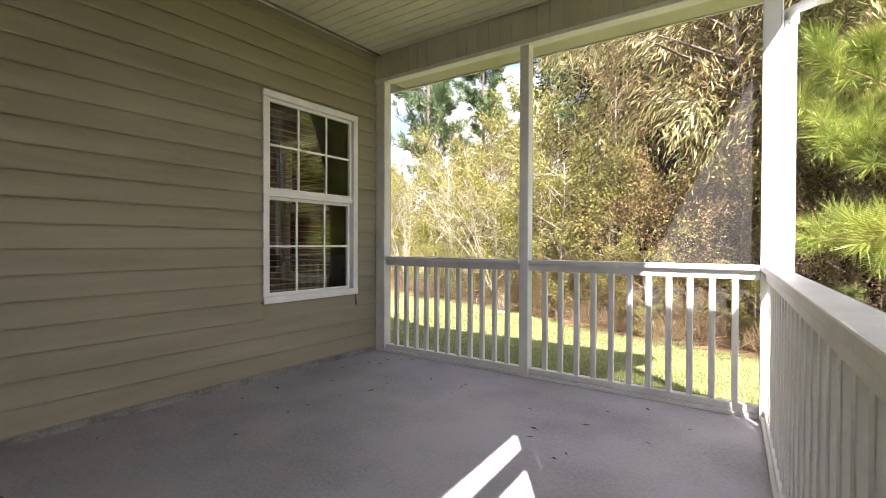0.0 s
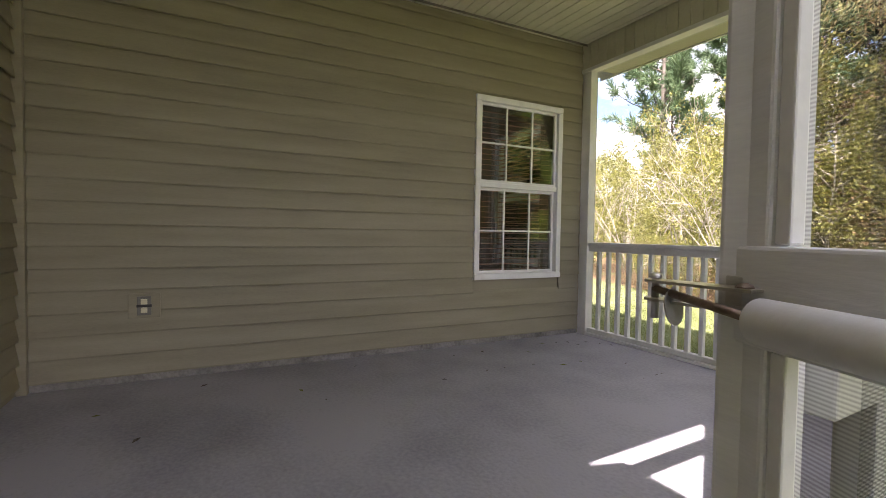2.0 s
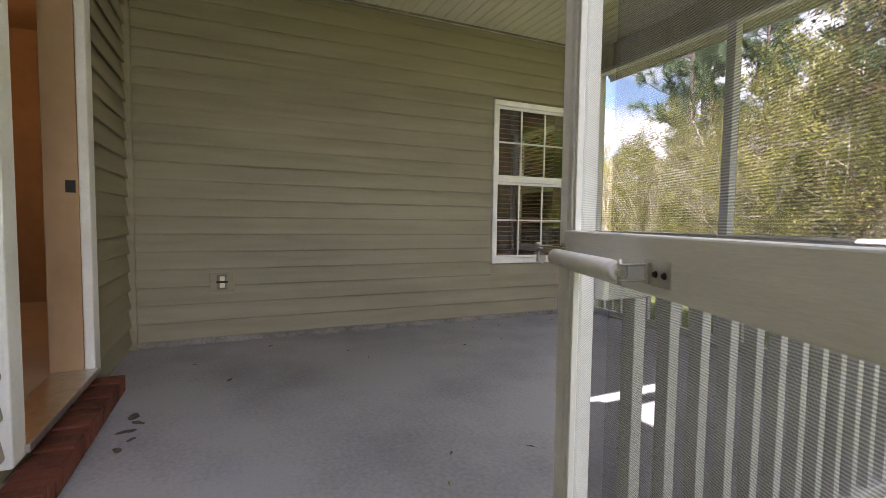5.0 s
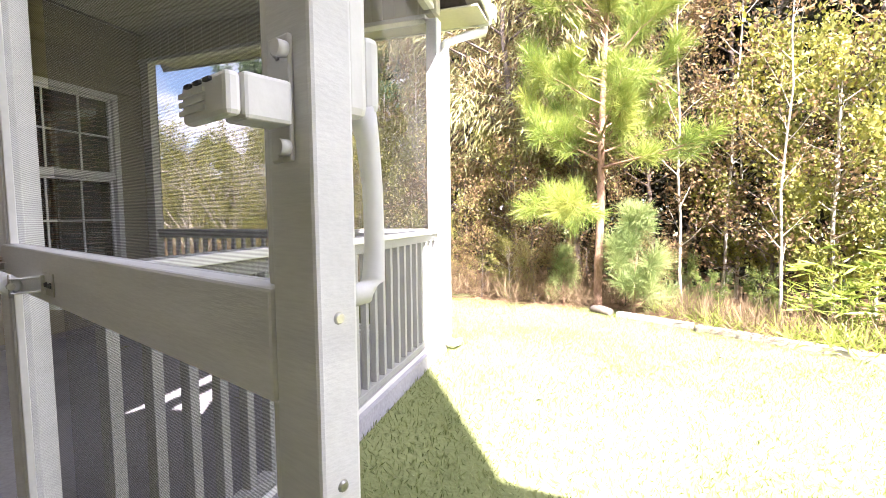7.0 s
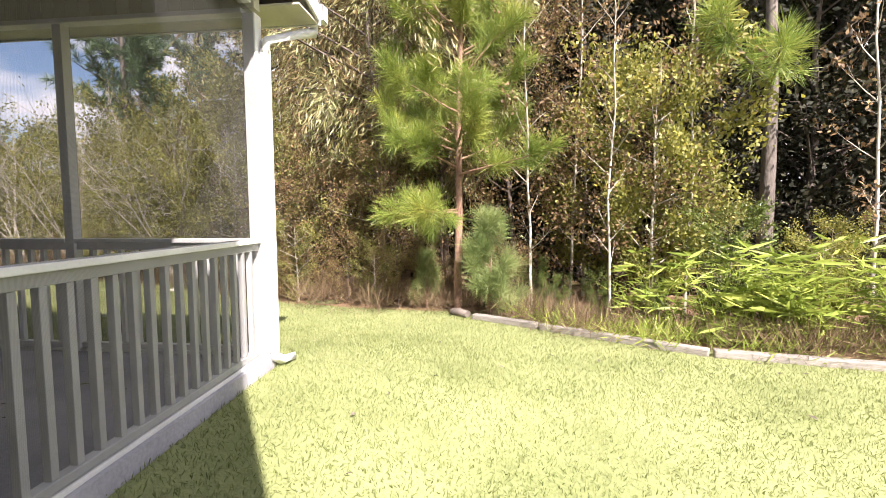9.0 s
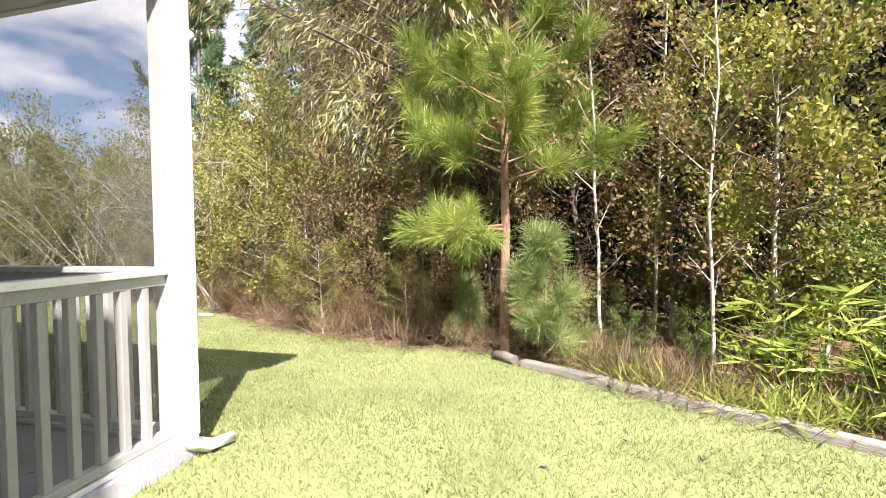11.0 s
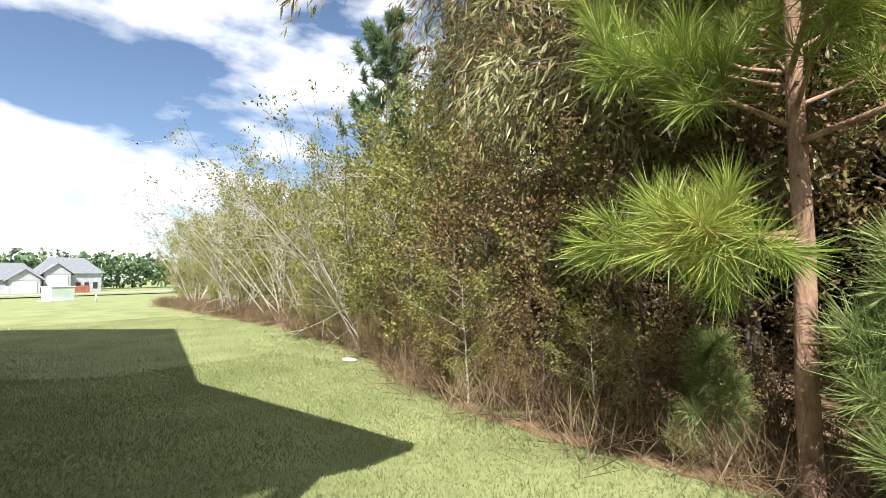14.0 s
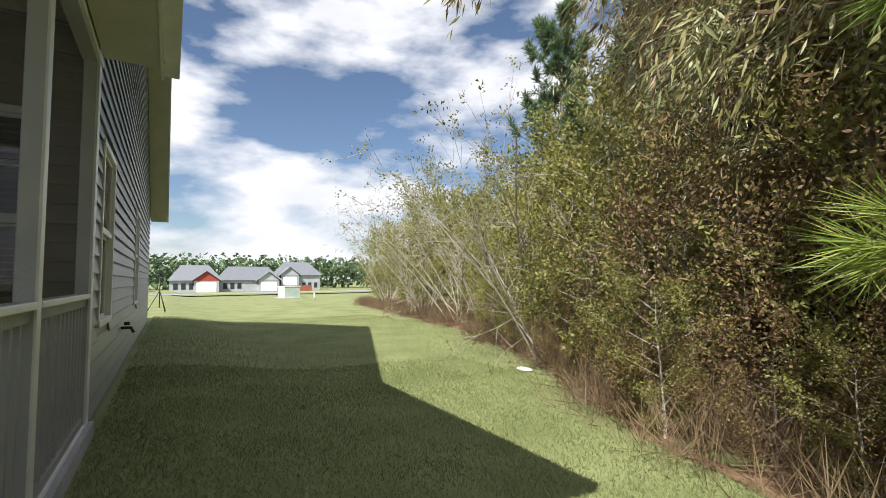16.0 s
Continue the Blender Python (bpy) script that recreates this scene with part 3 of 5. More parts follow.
# ---- windows ----
def window(name, m, w, h, label, muntins=True, blind=True, tilt=-5):
    """A white sash window seen from local +y, sill at z 0, centred on x."""
    root = new(name)
    root.matrix_basis = m
    tagged(root, label, "window", kind="structure")
    t = 0.052
    for nm, lo, hi in (("frame_side", (-w / 2, -0.06, t), (-w / 2 + t, 0.034, h - t)), ("frame_side", (w / 2 - t, -0.06, t), (w / 2, 0.034, h - t)),
                       ("frame_head", (-w / 2, -0.06, h - t), (w / 2, 0.036, h)), ("window_sill", (-w / 2, -0.06, 0), (w / 2, 0.04, t))):
        part(nm, boxes((lo, hi), bevel=0.006), M["white"], root)
    a, b = -w / 2 + t, w / 2 - t
    mid = h * 0.52
    part("meeting_rail", boxes(((a, -0.03, mid - 0.022), (b, 0.02, mid + 0.022)), bevel=0.004), M["white"], root)
    for zl, zh, yy in ((t, mid - 0.022, -0.03), (mid + 0.022, h - t, -0.008)):
        part("sash", boxes(((a, yy - 0.012, zl), (a + 0.022, yy + 0.012, zh)), ((b - 0.022, yy - 0.012, zl), (b, yy + 0.012, zh)), ((a + 0.022, yy - 0.012, zl), (b - 0.022, yy + 0.012, zl + 0.022)), ((a + 0.022, yy - 0.012, zh - 0.022), (b - 0.022, yy + 0.012, zh))), M["white"], root)
        pane = part("pane", boxes(((a + 0.02, yy - 0.003, zl + 0.02), (b - 0.02, yy + 0.001, zh - 0.02))), M["glass"], root)
        pane.visible_shadow = False
        if muntins:
            for q in (1, 2):
                x = a + (b - a) * q / 3
                part("muntin", boxes(((x - 0.008, yy + 0.002, zl + 0.02), (x + 0.008, yy + 0.01, zh - 0.02))), M["white"], root)
            zc = (zl + zh) / 2
            part("muntin", boxes(((a + 0.02, yy + 0.0015, zc - 0.008), (b - 0.02, yy + 0.009, zc + 0.008))), M["white"], root)
    if blind:
        me = mesh_of("blind_slat", boxes(((a + 0.01, -0.022, -0.0015), (b - 0.01, 0.022, 0.0015))), M["blind"])
        z = t + 0.03
        while z < h - 0.08:
            s = new("blind_slat", me)
            s.parent = root
            s.location, s.rotation_euler = (0, -0.075, z), (radians(tilt), 0, 0)
            z += 0.046
    else:
        # dark sheet stands in for the shade of an unlit room
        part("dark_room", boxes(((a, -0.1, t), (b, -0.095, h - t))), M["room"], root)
    return root


window("window_1", pose(W, (y0 + y1) / 2, z0, 0, 0, -90), y1 - y0, z1 - z0, "white double-hung sash window with grilles and dark blinds")
window("window_2", pose(-3.885, F, 0.6), 0.9, 1.5, "white double-hung sash window in the gable wall", False, True, 1)
window("window_3", pose(-8.05, F, 0.6), 0.9, 1.5, "white double-hung sash window in the gable wall", False, False)
# room behind the porch window, its dimness put into the wall colour
structure("room_walls", boxes(((W - 3.2, -0.1, -0.02), (W - 0.125, F - 0.15, 0.0)), ((W - 3.3, -0.1, 0), (W - 3.2, F - 0.15, 2.6)), ((W - 3.2, -0.15, 0), (W - 0.125, -0.1, 2.6)), ((W - 3.2, F - 0.15, 0), (-4.34, F - 0.11, 2.6)), ((-3.43, F - 0.15, 0), (W - 0.125, F - 0.11, 2.6)), ((-4.34, F - 0.15, 0), (-3.43, F - 0.11, 0.6)), ((-4.34, F - 0.15, 2.1), (-3.43, F - 0.11, 2.6)), ((W - 3.3, -0.1, 2.6), (W - 0.125, F - 0.15, 2.65))), M["room"], "brown room walls behind the window, dimness put into the colour", "wall")

# ---- house doorway and lit hall ----
d0, d1, dz0, dz1 = DOOR
casing = structure("door_1", boxes(((d0 - 0.09, B + 0.001, dz0 - 0.03), (d0 + 0.02, B + 0.045, dz1 + 0.1)), bevel=0.008), M["white"], "white door frame of the open house door", "door frame")
part("casing", boxes(((d1 - 0.02, B + 0.001, dz0 - 0.03), (d1 + 0.09, B + 0.045, dz1 + 0.1)), bevel=0.008), M["white"], casing)
part("casing", boxes(((d0 + 0.021, B + 0.001, dz1), (d1 - 0.021, B + 0.045, dz1 + 0.1)), bevel=0.006), M["white"], casing)
part("jamb", boxes(((d0 + 0.001, B - 0.14, dz0), (d0 + 0.025, B, dz1)), bevel=0.003), M["interior"], casing)
part("threshold", boxes(((d0, B - 0.13, dz0 - 0.02), (d1, B + 0.06, dz0 + 0.012)), bevel=0.005), M["steel"], casing, "metal threshold")
part("strike_plate", boxes(((d0 + 0.02, B - 0.05, 1.07), (d0 + 0.03, B - 0.01, 1.13))), M["black"], casing, "dark strike plate")
hall = structure("hall_floor", boxes(((-4.4, -3.6, 0.11), (0.6, B - 0.121, 0.17))), M["tile"], "beige tiled hall floor", "floor")
structure("hall_walls", boxes(((-4.4, -3.7, 0.14), (0.6, -3.6, 2.6)), ((-4.5, -3.7, 0.14), (-4.4, B - 0.121, 2.6)), ((0.6, -3.7, 0.14), (0.7, B - 0.121, 2.6)), ((-4.5, -3.7, 2.6), (0.7, B - 0.121, 2.7)), ((-2.6, -2.2, 0.14), (-2.5, -1.3, 2.6))), M["interior"], "warm orange-lit hall walls", "wall")
lamp = thing("pendant_lamp", pose(-3.09, -1.15, 2.2), "lit warm frosted glass pendant lamp in the hall", "lamp")
bm = bmesh.new()
bmesh.ops.create_cone(bm, cap_ends=True, segments=16, radius1=0.1, radius2=0.05, depth=0.13)
part("shade", bm, M["lamp"], lamp, "glowing frosted shade")
part("stem", tube(bmesh.new(), [(0, 0, 0.06), (0, 0, 0.4)], 0.008), M["steel"], lamp)
bulb = bpy.data.lights.new("hall_bulb", "POINT")
bulb.energy, bulb.color, bulb.shadow_soft_size = 0.4, (1.0, 0.55, 0.24), 0.1
new("hall_bulb", bulb).location = (-3.09, -1.15, 2.05)

step = tagged(new("brick_step"), "worn red brick step edge below the door", "step")
part("step_core", boxes(((d0 - 0.05, B + 0.003, 0.0), (d1 + 0.3, B + 0.125, 0.085))), M["mortar"], step)
x, k = d0 - 0.1, 0
while x < d1 + 0.3:
    part("brick", boxes(((x, B + 0.02, 0.012), (x + 0.058, B + 0.15, 0.1 + 0.004 * math.sin(k * 2.3))), bevel=0.005), M["brick"], step)
    x += 0.068
    k += 1

# ---- electrical outlet ----
outlet = thing("wall_outlet", pose(W + 0.016, 0.41, 0.47, 0, 0, 90), "cream double socket on the siding", "outlet")
part("mount_block", boxes(((-0.085, -0.012, -0.075), (0.085, 0.0, 0.075)), bevel=0.003), M["siding"], outlet)
part("cover_plate", boxes(((-0.037, -0.022, -0.058), (0.037, -0.0125, 0.058)), bevel=0.003), M["box_grey"], outlet, "grey metal cover plate")
for z in (-0.026, 0.026):
    part("socket", boxes(((-0.017, -0.03, z - 0.017), (0.017, -0.0225, z + 0.017)), bevel=0.003), M["cream"], outlet)
# black strip painted in for the shadow between the sockets
part("box_shadow_gap", boxes(((-0.04, -0.0225, -0.008), (0.04, -0.0215, 0.008))), M["black"], outlet)

# ---- screen door, standing open ----
L, T, DT = 1.018, 0.03, 1.98
door = thing("screen_door", pose(0.195, 1.119, 0.02, 0, 0, -19.9), "white wood-grained screen door standing open", "door")
RB, RT, BT = 0.838, 0.917, 0.265
for nm, lo, hi in (("hinge_stile", (0, 0, 0.0), (0.036, T, DT)), ("latch_stile", (L - 0.048, -0.001, 0), (L, T + 0.001, DT)), ("top_rail", (0.037, 0.001, DT - 0.09), (L - 0.049, T - 0.001, DT)),
                   ("mid_rail", (-0.002, -0.003, RB), (L - 0.0485, T - 0.002, RT)), ("bottom_rail", (0.037, -0.002, 0.0), (L - 0.049, T - 0.002, BT))):
    part(nm, boxes((lo, hi), bevel=0.003), M["door_white"], door)
for zl, zh in ((BT, RB), (RT, DT - 0.09)):
    bm = bmesh.new()
    bm.faces.new([bm.verts.new(p) for p in ((0.037, T * 0.6, zl), (L - 0.049, T * 0.6, zl), (L - 0.049, T * 0.6, zh), (0.037, T * 0.6, zh))])
    part("screen_panel", bm, M["door_screen"], door, "dark woven insect screen")
    part("screen_bead", boxes(((0.038, 0.003, zl + 0.001), (0.052, 0.016, zh - 0.001)), bevel=0.002), M["white"], door)
    part("screen_bead", boxes(((L - 0.06, 0.003, zl + 0.001), (L - 0.05, 0.016, zh - 0.001)), bevel=0.002), M["white"], door)
# closer
cz, cy = 0.868, -0.042
closer = part("door_closer", tube(bmesh.new(), [(0.072, cy, cz), (0.073, cy, cz), (0.078, cy, cz), (0.31, cy, cz), (0.318, cy, cz), (0.322, cy, cz)], [0.006, 0.011, 0.0155, 0.0155, 0.0125, 0.0125], 20), M["white"], door, "white pneumatic door closer tube")
part("closer_rod", tube(bmesh.new(), [(-0.041, -0.043, cz + 0.008), (0.075, cy, cz)], 0.0034), M["rust"], closer, "rusty closer rod")
part("closer_cap", tube(bmesh.new(), [(0.321, cy, cz), (0.325, cy, cz), (0.338, cy, cz), (0.341, cy, cz)], [0.012, 0.0145, 0.0145, 0.011], 18), M["white"], closer, "grooved white end cap")
part("adjusting_screw", tube(bmesh.new(), [(0.34, cy, cz), (0.35, cy, cz)], 0.005, 10), M["steel"], closer)
part("closer_bracket", boxes(((0.338, cy - 0.002, cz - 0.012), (0.352, 0.001, cz - 0.009)), ((0.338, cy - 0.002, cz + 0.009), (0.352, 0.001, cz + 0.012)), ((0.352, -0.010, cz - 0.014), (0.356, -0.002, cz + 0.014)), ((0.338, -0.0055, cz - 0.016), (0.402, -0.0032, cz + 0.018)), bevel=0.001), M["steel"], closer, "bright metal bracket")
part("bracket_pin", tube(bmesh.new(), [(0.345, cy, cz - 0.017), (0.345, cy, cz + 0.017)], 0.003, 8), M["steel"], closer)
for x in (0.368, 0.389):
    part("bracket_screw", tube(bmesh.new(), [(x, -0.009, cz), (x, -0.0055, cz)], [0.003, 0.0048], 10), M["black"], closer)
# jamb bracket with wing
bracket = thing("closer_jamb_bracket", EAST @ pose(0, HY, 0.895), "tarnished metal closer bracket on the door post", "bracket")
part("plate", boxes(((-0.036, -0.003, -0.017), (-0.003, -0.0004, 0.017)), bevel=0.001), M["steel"], bracket)
for z in (-0.0095, 0.007):
    part("arm", slab([(-0.003, -0.0035, z), (-0.046, -0.0035, z), (-0.084, -0.007, z), (-0.097, -0.012, z), (-0.1, -0.018, z), (-0.096, -0.025, z), (-0.086, -0.029, z), (-0.003, -0.03, z)], 0.0024), M["steel"], bracket)
part("pin", tube(bmesh.new(), [(-0.09, -0.017, -0.026), (-0.09, -0.017, 0.0105), (-0.09, -0.017, 0.0115), (-0.09, -0.017, 0.0145), (-0.09, -0.017, 0.0155)], [0.0035, 0.0035, 0.0065, 0.0055, 0.002], 12), M["steel"], bracket)
part("bolt_head", tube(bmesh.new(), [(-0.014, -0.017, 0.0096), (-0.014, -0.017, 0.0115), (-0.014, -0.017, 0.0135)], [0.007, 0.006, 0.002], 12), M["rust"], bracket)
bm = bmesh.new()
bmesh.ops.create_cone(bm, cap_ends=True, segments=18, radius1=0.0095, radius2=0.0095, depth=0.0022, matrix=Matrix.Translation((-0.066, -0.026, -0.012)) @ pose(0, 0, 0, 78, 0, 62) @ Matrix.Diagonal((0.85, 1.7, 1, 1)))
part("hold_open_washer", bm, M["steel"], bracket, "bright metal hold-open washer")
# handle
hx = L - 0.022
handle = part("handle", boxes(((hx - 0.018, T + 0.001, 1.03), (hx + 0.014, T + 0.022, 1.115)), bevel=0.006), M["white"], door, "white moulded pull handle")
part("handle_shoulder", boxes(((hx - 0.015, T + 0.0225, 1.036), (hx + 0.011, T + 0.036, 1.088)), bevel=0.005), M["white"], handle)
part("grip", tube(bmesh.new(), [(hx, T + 0.026, 1.04), (hx, T + 0.032, 1.02), (hx, T + 0.036, 0.985), (hx, T + 0.037, 0.945), (hx, T + 0.035, 0.918), (hx, T + 0.026, 0.909), (hx, T + 0.001, 0.907)], [0.011, 0.0085, 0.0075, 0.0075, 0.0085, 0.0085, 0.0095], 12), M["white"], handle)
latch = part("inside_latch", boxes(((hx - 0.016, -0.005, 0.998), (hx + 0.006, -0.0012, 1.074)), bevel=0.0015), M["white"], door, "white inside latch plate")
part("latch_body", boxes(((hx - 0.013, -0.036, 1.018), (hx + 0.011, -0.0055, 1.044)), bevel=0.0025), M["white"], latch)
lever = part("lever", boxes(((hx - 0.044, -0.046, 1.019), (hx + 0.010, -0.0365, 1.043)), bevel=0.003), M["white"], latch, "ribbed white lever")
for z in (1.024, 1.029, 1.034):
    part("rib", boxes(((hx - 0.043, -0.0478, z), (hx - 0.012, -0.0464, z + 0.0028))), M["white"], lever)
for x in (-0.034, -0.022, -0.010):
    part("slot", boxes(((hx + x, -0.0485, 1.0385), (hx + x + 0.007, -0.0464, 1.0405))), M["black"], lever)
for z in (1.006, 1.064):
    part("latch_screw", tube(bmesh.new(), [(hx - 0.005, -0.008, z), (hx - 0.005, -0.005, z)], [0.003, 0.0045], 10), M["steel"], latch)
    part("screw_boss", tube(bmesh.new(), [(hx + 0.003, -0.012, z), (hx + 0.003, -0.005, z)], 0.005, 10), M["white"], latch)
for z in (0.62, 0.45, 0.9, 0.79):
    part("edge_screw", tube(bmesh.new(), [(L - 0.0005, T / 2, z), (L + 0.002, T / 2, z)], [0.0045, 0.003], 10), M["steel"], door)
for z in (0.25, 1.0, 1.75):
    part("hinge", tube(bmesh.new(), [(-0.004, T + 0.005, z - 0.04), (-0.004, T + 0.005, z + 0.04)], 0.006), M["steel"], door)

# ---- gutter and downspout ----
gutter = tagged(new("gutter"), "white metal gutter along the porch eave", "gutter")
bm = boxes(((W - 0.25, EY, 2.60), (EX + 0.02, EY + 0.005, 2.72)), ((W - 0.25, EY + 0.005, 2.60), (EX + 0.02, EY + 0.1, 2.606)), ((W - 0.25, EY + 0.1, 2.60), (EX + 0.02, EY + 0.106, 2.73)), ((W - 0.25, EY, 2.60), (W - 0.245, EY + 0.1, 2.72)), ((EX + 0.015, EY, 2.60), (EX + 0.02, EY + 0.1, 2.72)))
part("trough", bm, M["white"], gutter)
spout = tagged(new("downspout"), "white downspout fixed to the corner post", "downspout")
px, py = R + 0.085, F + 0.03


def square_pipe(pts):
    return tube(bmesh.new(), pts, 0.04, 4)


part("pipe", boxes(((px - 0.033, py - 0.03, 0.02), (px + 0.027, py + 0.03, 2.25)), bevel=0.008), M["white"], spout)
part("upper_elbow", square_pipe([(px, py, 2.22), (px, py, 2.30), (px + 0.12, py + 0.2, 2.42), (px + 0.2, EY + 0.05, 2.52), (px + 0.2, EY + 0.05, 2.61)]), M["white"], spout)
part("lower_elbow", square_pipe([(px, py, 0.06), (px, py, -0.02), (px + 0.02, py + 0.09, -0.07), (px + 0.03, py + 0.24, -0.085)]), M["white"], spout)

# ---- trees ----
GOLD = 2.39996


def limb(rng, start, way, length, r0, bend, n=6, wob=0.06):
    """Points and radii of one bent branch."""
    p, d, pts = np.array(start, float), unit(np.array([way], float))[0], []
    for k in range(n):
        pts.append(p.copy())
        d = unit((d + np.array([0, 0, bend / n]) + rng.normal(0, wob, 3))[None])[0]
        p = p + d * length / (n - 1)
    return np.array(pts), np.linspace(r0, r0 * 0.25, n)


def branching(rng, height, r0, nlimb, spread, low=0.25, up=0.5, bend=0.2, twigs=5, shape=1.0, wob=0.06, lean=(0, 0)):
    """Trunk, limbs and twigs, and the places and ways where leaves sit."""
    k = 9
    trunk = np.zeros((k, 3))
    trunk[:, 2] = np.linspace(-0.1, height, k)
    trunk[1:, :2] += np.cumsum(rng.normal(0, 0.025 * height / 4, (k - 1, 2)), 0) + np.linspace(0, 1, k - 1)[:, None] * np.array(lean)
    rows, places, ways = [(trunk, np.linspace(r0, r0 * 0.2, k))], [], []
    for i in range(nlimb):
        f = low + (0.97 - low) * (i + rng.uniform(0, 1)) / nlimb
        s = np.array([np.interp(f, np.linspace(0, 1, k), trunk[:, j]) for j in range(3)])
        a = i * GOLD + rng.uniform(-0.4, 0.4)
        ln = spread * (0.45 + 0.55 * math.sin(math.pi * min(1, (1 - f) / (1 - low) * 0.85 + 0.15)) ** shape) * rng.uniform(0.7, 1.15)
        pts, rad = limb(rng, s, (math.cos(a), math.sin(a), up + rng.uniform(-0.2, 0.3)), ln, r0 * 0.38 * (1.1 - 0.6 * f), bend, wob=wob)
        rows.append((pts, rad))
        for q in range(twigs):
            j = 1 + int(rng.integers(1, 5))
            w = pts[min(j, 5)] - pts[j - 1]
            tp, tr = limb(rng, pts[min(j, 5)], unit((unit(w[None])[0] + rng.normal(0, 0.6, 3))[None])[0], ln * rng.uniform(0.25, 0.5), rad[min(j, 5)] * 0.5, bend, 4, wob)
            rows.append((tp, tr))
            for m in range(1, 4):
                places.append(tp[m]); ways.append(tp[m] - tp[m - 1])
        for m in range(3, 6):
            places.append(pts[m]); ways.append(pts[m] - pts[m - 1])
    return rows, np.array(places), unit(np.array(ways))


def foliage(rng, places, ways, count, scatter, wild):
    i = rng.integers(0, len(places), count)
    return places[i] + rng.normal(0, scatter, (count, 3)), ways[i] + rng.normal(0, wild, (count, 3))


def broadleaf(name, seed, height, r0, nlimb, spread, count, size, mat, bark, label, category="tree", droop=0.0, scatter=0.1, wild=0.8, extra=None, **kw):
    rng = np.random.default_rng(seed)
    root = thing(name, Matrix(), label, category)
    rows, places, ways = branching(rng, height, r0, nlimb, spread, **kw)
    rods("trunk", rows, M[bark], root)
    p, w = foliage(rng, places, ways, count, scatter, wild)
    if droop:
        w[:, 2] -= droop
    leaves("crown", p, w, size[0], size[1], M[mat], root, 0.15 if droop else 0.0, rng)
    if extra:
        p, w = foliage(rng, places, ways, extra[1], scatter, wild)
        leaves("leaf_clumps", p, w, size[0], size[1], M[extra[0]], root, 0.0, rng)
    return root


def tufts(rng, places, ways, per, length, width, cone):
    """Needle sprays: thin leaves that fan out round each shoot."""
    n = len(places)
    p = np.repeat(places, per, 0)
    d = np.repeat(unit(ways), per, 0)
    p = p - d * rng.uniform(0, 0.16, (n * per, 1)) * (length / 0.22)
    w = d * rng.uniform(0.1, 1.0, (n * per, 1)) + unit(rng.normal(size=(n * per, 3))) * cone
    return p, w


def pine(name, seed, height, r0, label, whorls, reach, per, length, width, mat, low=0.12, shoots=4, bark="bark_pine", arms=()):
    rng = np.random.default_rng(seed)
    root = thing(name, Matrix(), label, "tree")
    k = 10
    trunk = np.zeros((k, 3))
    trunk[:, 2] = np.linspace(-0.1, height, k)
    trunk[1:, :2] += np.cumsum(rng.normal(0, 0.02, (k - 1, 2)), 0)
    rows, places, ways = [(trunk, np.linspace(r0, r0 * 0.22, k))], [], []
    for i in range(whorls):
        f = low + (0.97 - low) * i / (whorls - 1)
        for q in range(int(rng.integers(3, 6))):
            a = rng.uniform(0, 2 * math.pi)
            s = np.array([np.interp(f + rng.uniform(-0.02, 0.02), np.linspace(0, 1, k), trunk[:, j]) for j in range(3)])
            ln = reach * (1.0 - 0.72 * f) * rng.uniform(0.55, 1.1)
            pts, rad = limb(rng, s, (math.cos(a), math.sin(a), 0.15 + 0.5 * f), ln, r0 * 0.28 * (1 - 0.5 * f), 0.55, wob=0.08)
            rows.append((pts, rad))
            places.append(pts[-1]); ways.append(pts[-1] - pts[-2])
            for m in range(shoots):
                j = int(rng.integers(2, 6))
                tp, tr = limb(rng, pts[j], unit((unit((pts[j] - pts[j - 1])[None])[0] + rng.normal(0, 0.55, 3))[None])[0], ln * rng.uniform(0.15, 0.38), rad[j] * 0.6, 0.7, 3, 0.05)
                rows.append((tp, tr))
                places.append(tp[-1]); ways.append(tp[-1] - tp[-2])
                if m % 2 == 0:
                    places.append(tp[1]); ways.append(tp[-1] - tp[-2])
    for sz, tip in arms:
        way = np.array(tip) - np.array((0, 0, sz))
        pts, rad = limb(rng, (0, 0, sz), way, np.linalg.norm(way), r0 * 0.3, 0.1, wob=0.04)
        rows.append((pts, rad))
        for m in range(16):
            j = int(rng.integers(2, 6))
            tp, tr = limb(rng, pts[j], unit((unit(way[None])[0] + rng.normal(0, 0.6, 3))[None])[0], 0.3 * rng.uniform(0.5, 1.1), rad[j] * 0.5, 0.6, 3, 0.05)
            rows.append((tp, tr))
            places.append(tp[-1]); ways.append(tp[-1] - tp[-2])
    places.append(trunk[-1]); ways.append(np.array([0, 0, 1.0]))
    rods("trunk", rows, M[bark], root, 6)
    p, w = tufts(rng, np.array(places), np.array(ways), per, length, width, 0.55)
    leaves("needles", p, w, length, width, M[mat], root, 0.06, rng)
    return root


def stand(ob, x, y, turn=0.0, size=1.0, tall=1.0):
    return copy_thing(ob, pose(x, y, ground_z(x, y), 0, 0, turn) @ Matrix.Diagonal((size, size, size * tall, 1)))


def first(ob, x, y, turn=0.0, size=1.0):
    ob.matrix_basis = pose(x, y, ground_z(x, y), 0, 0, turn) @ Matrix.Diagonal((size, size, size, 1))
    return ob


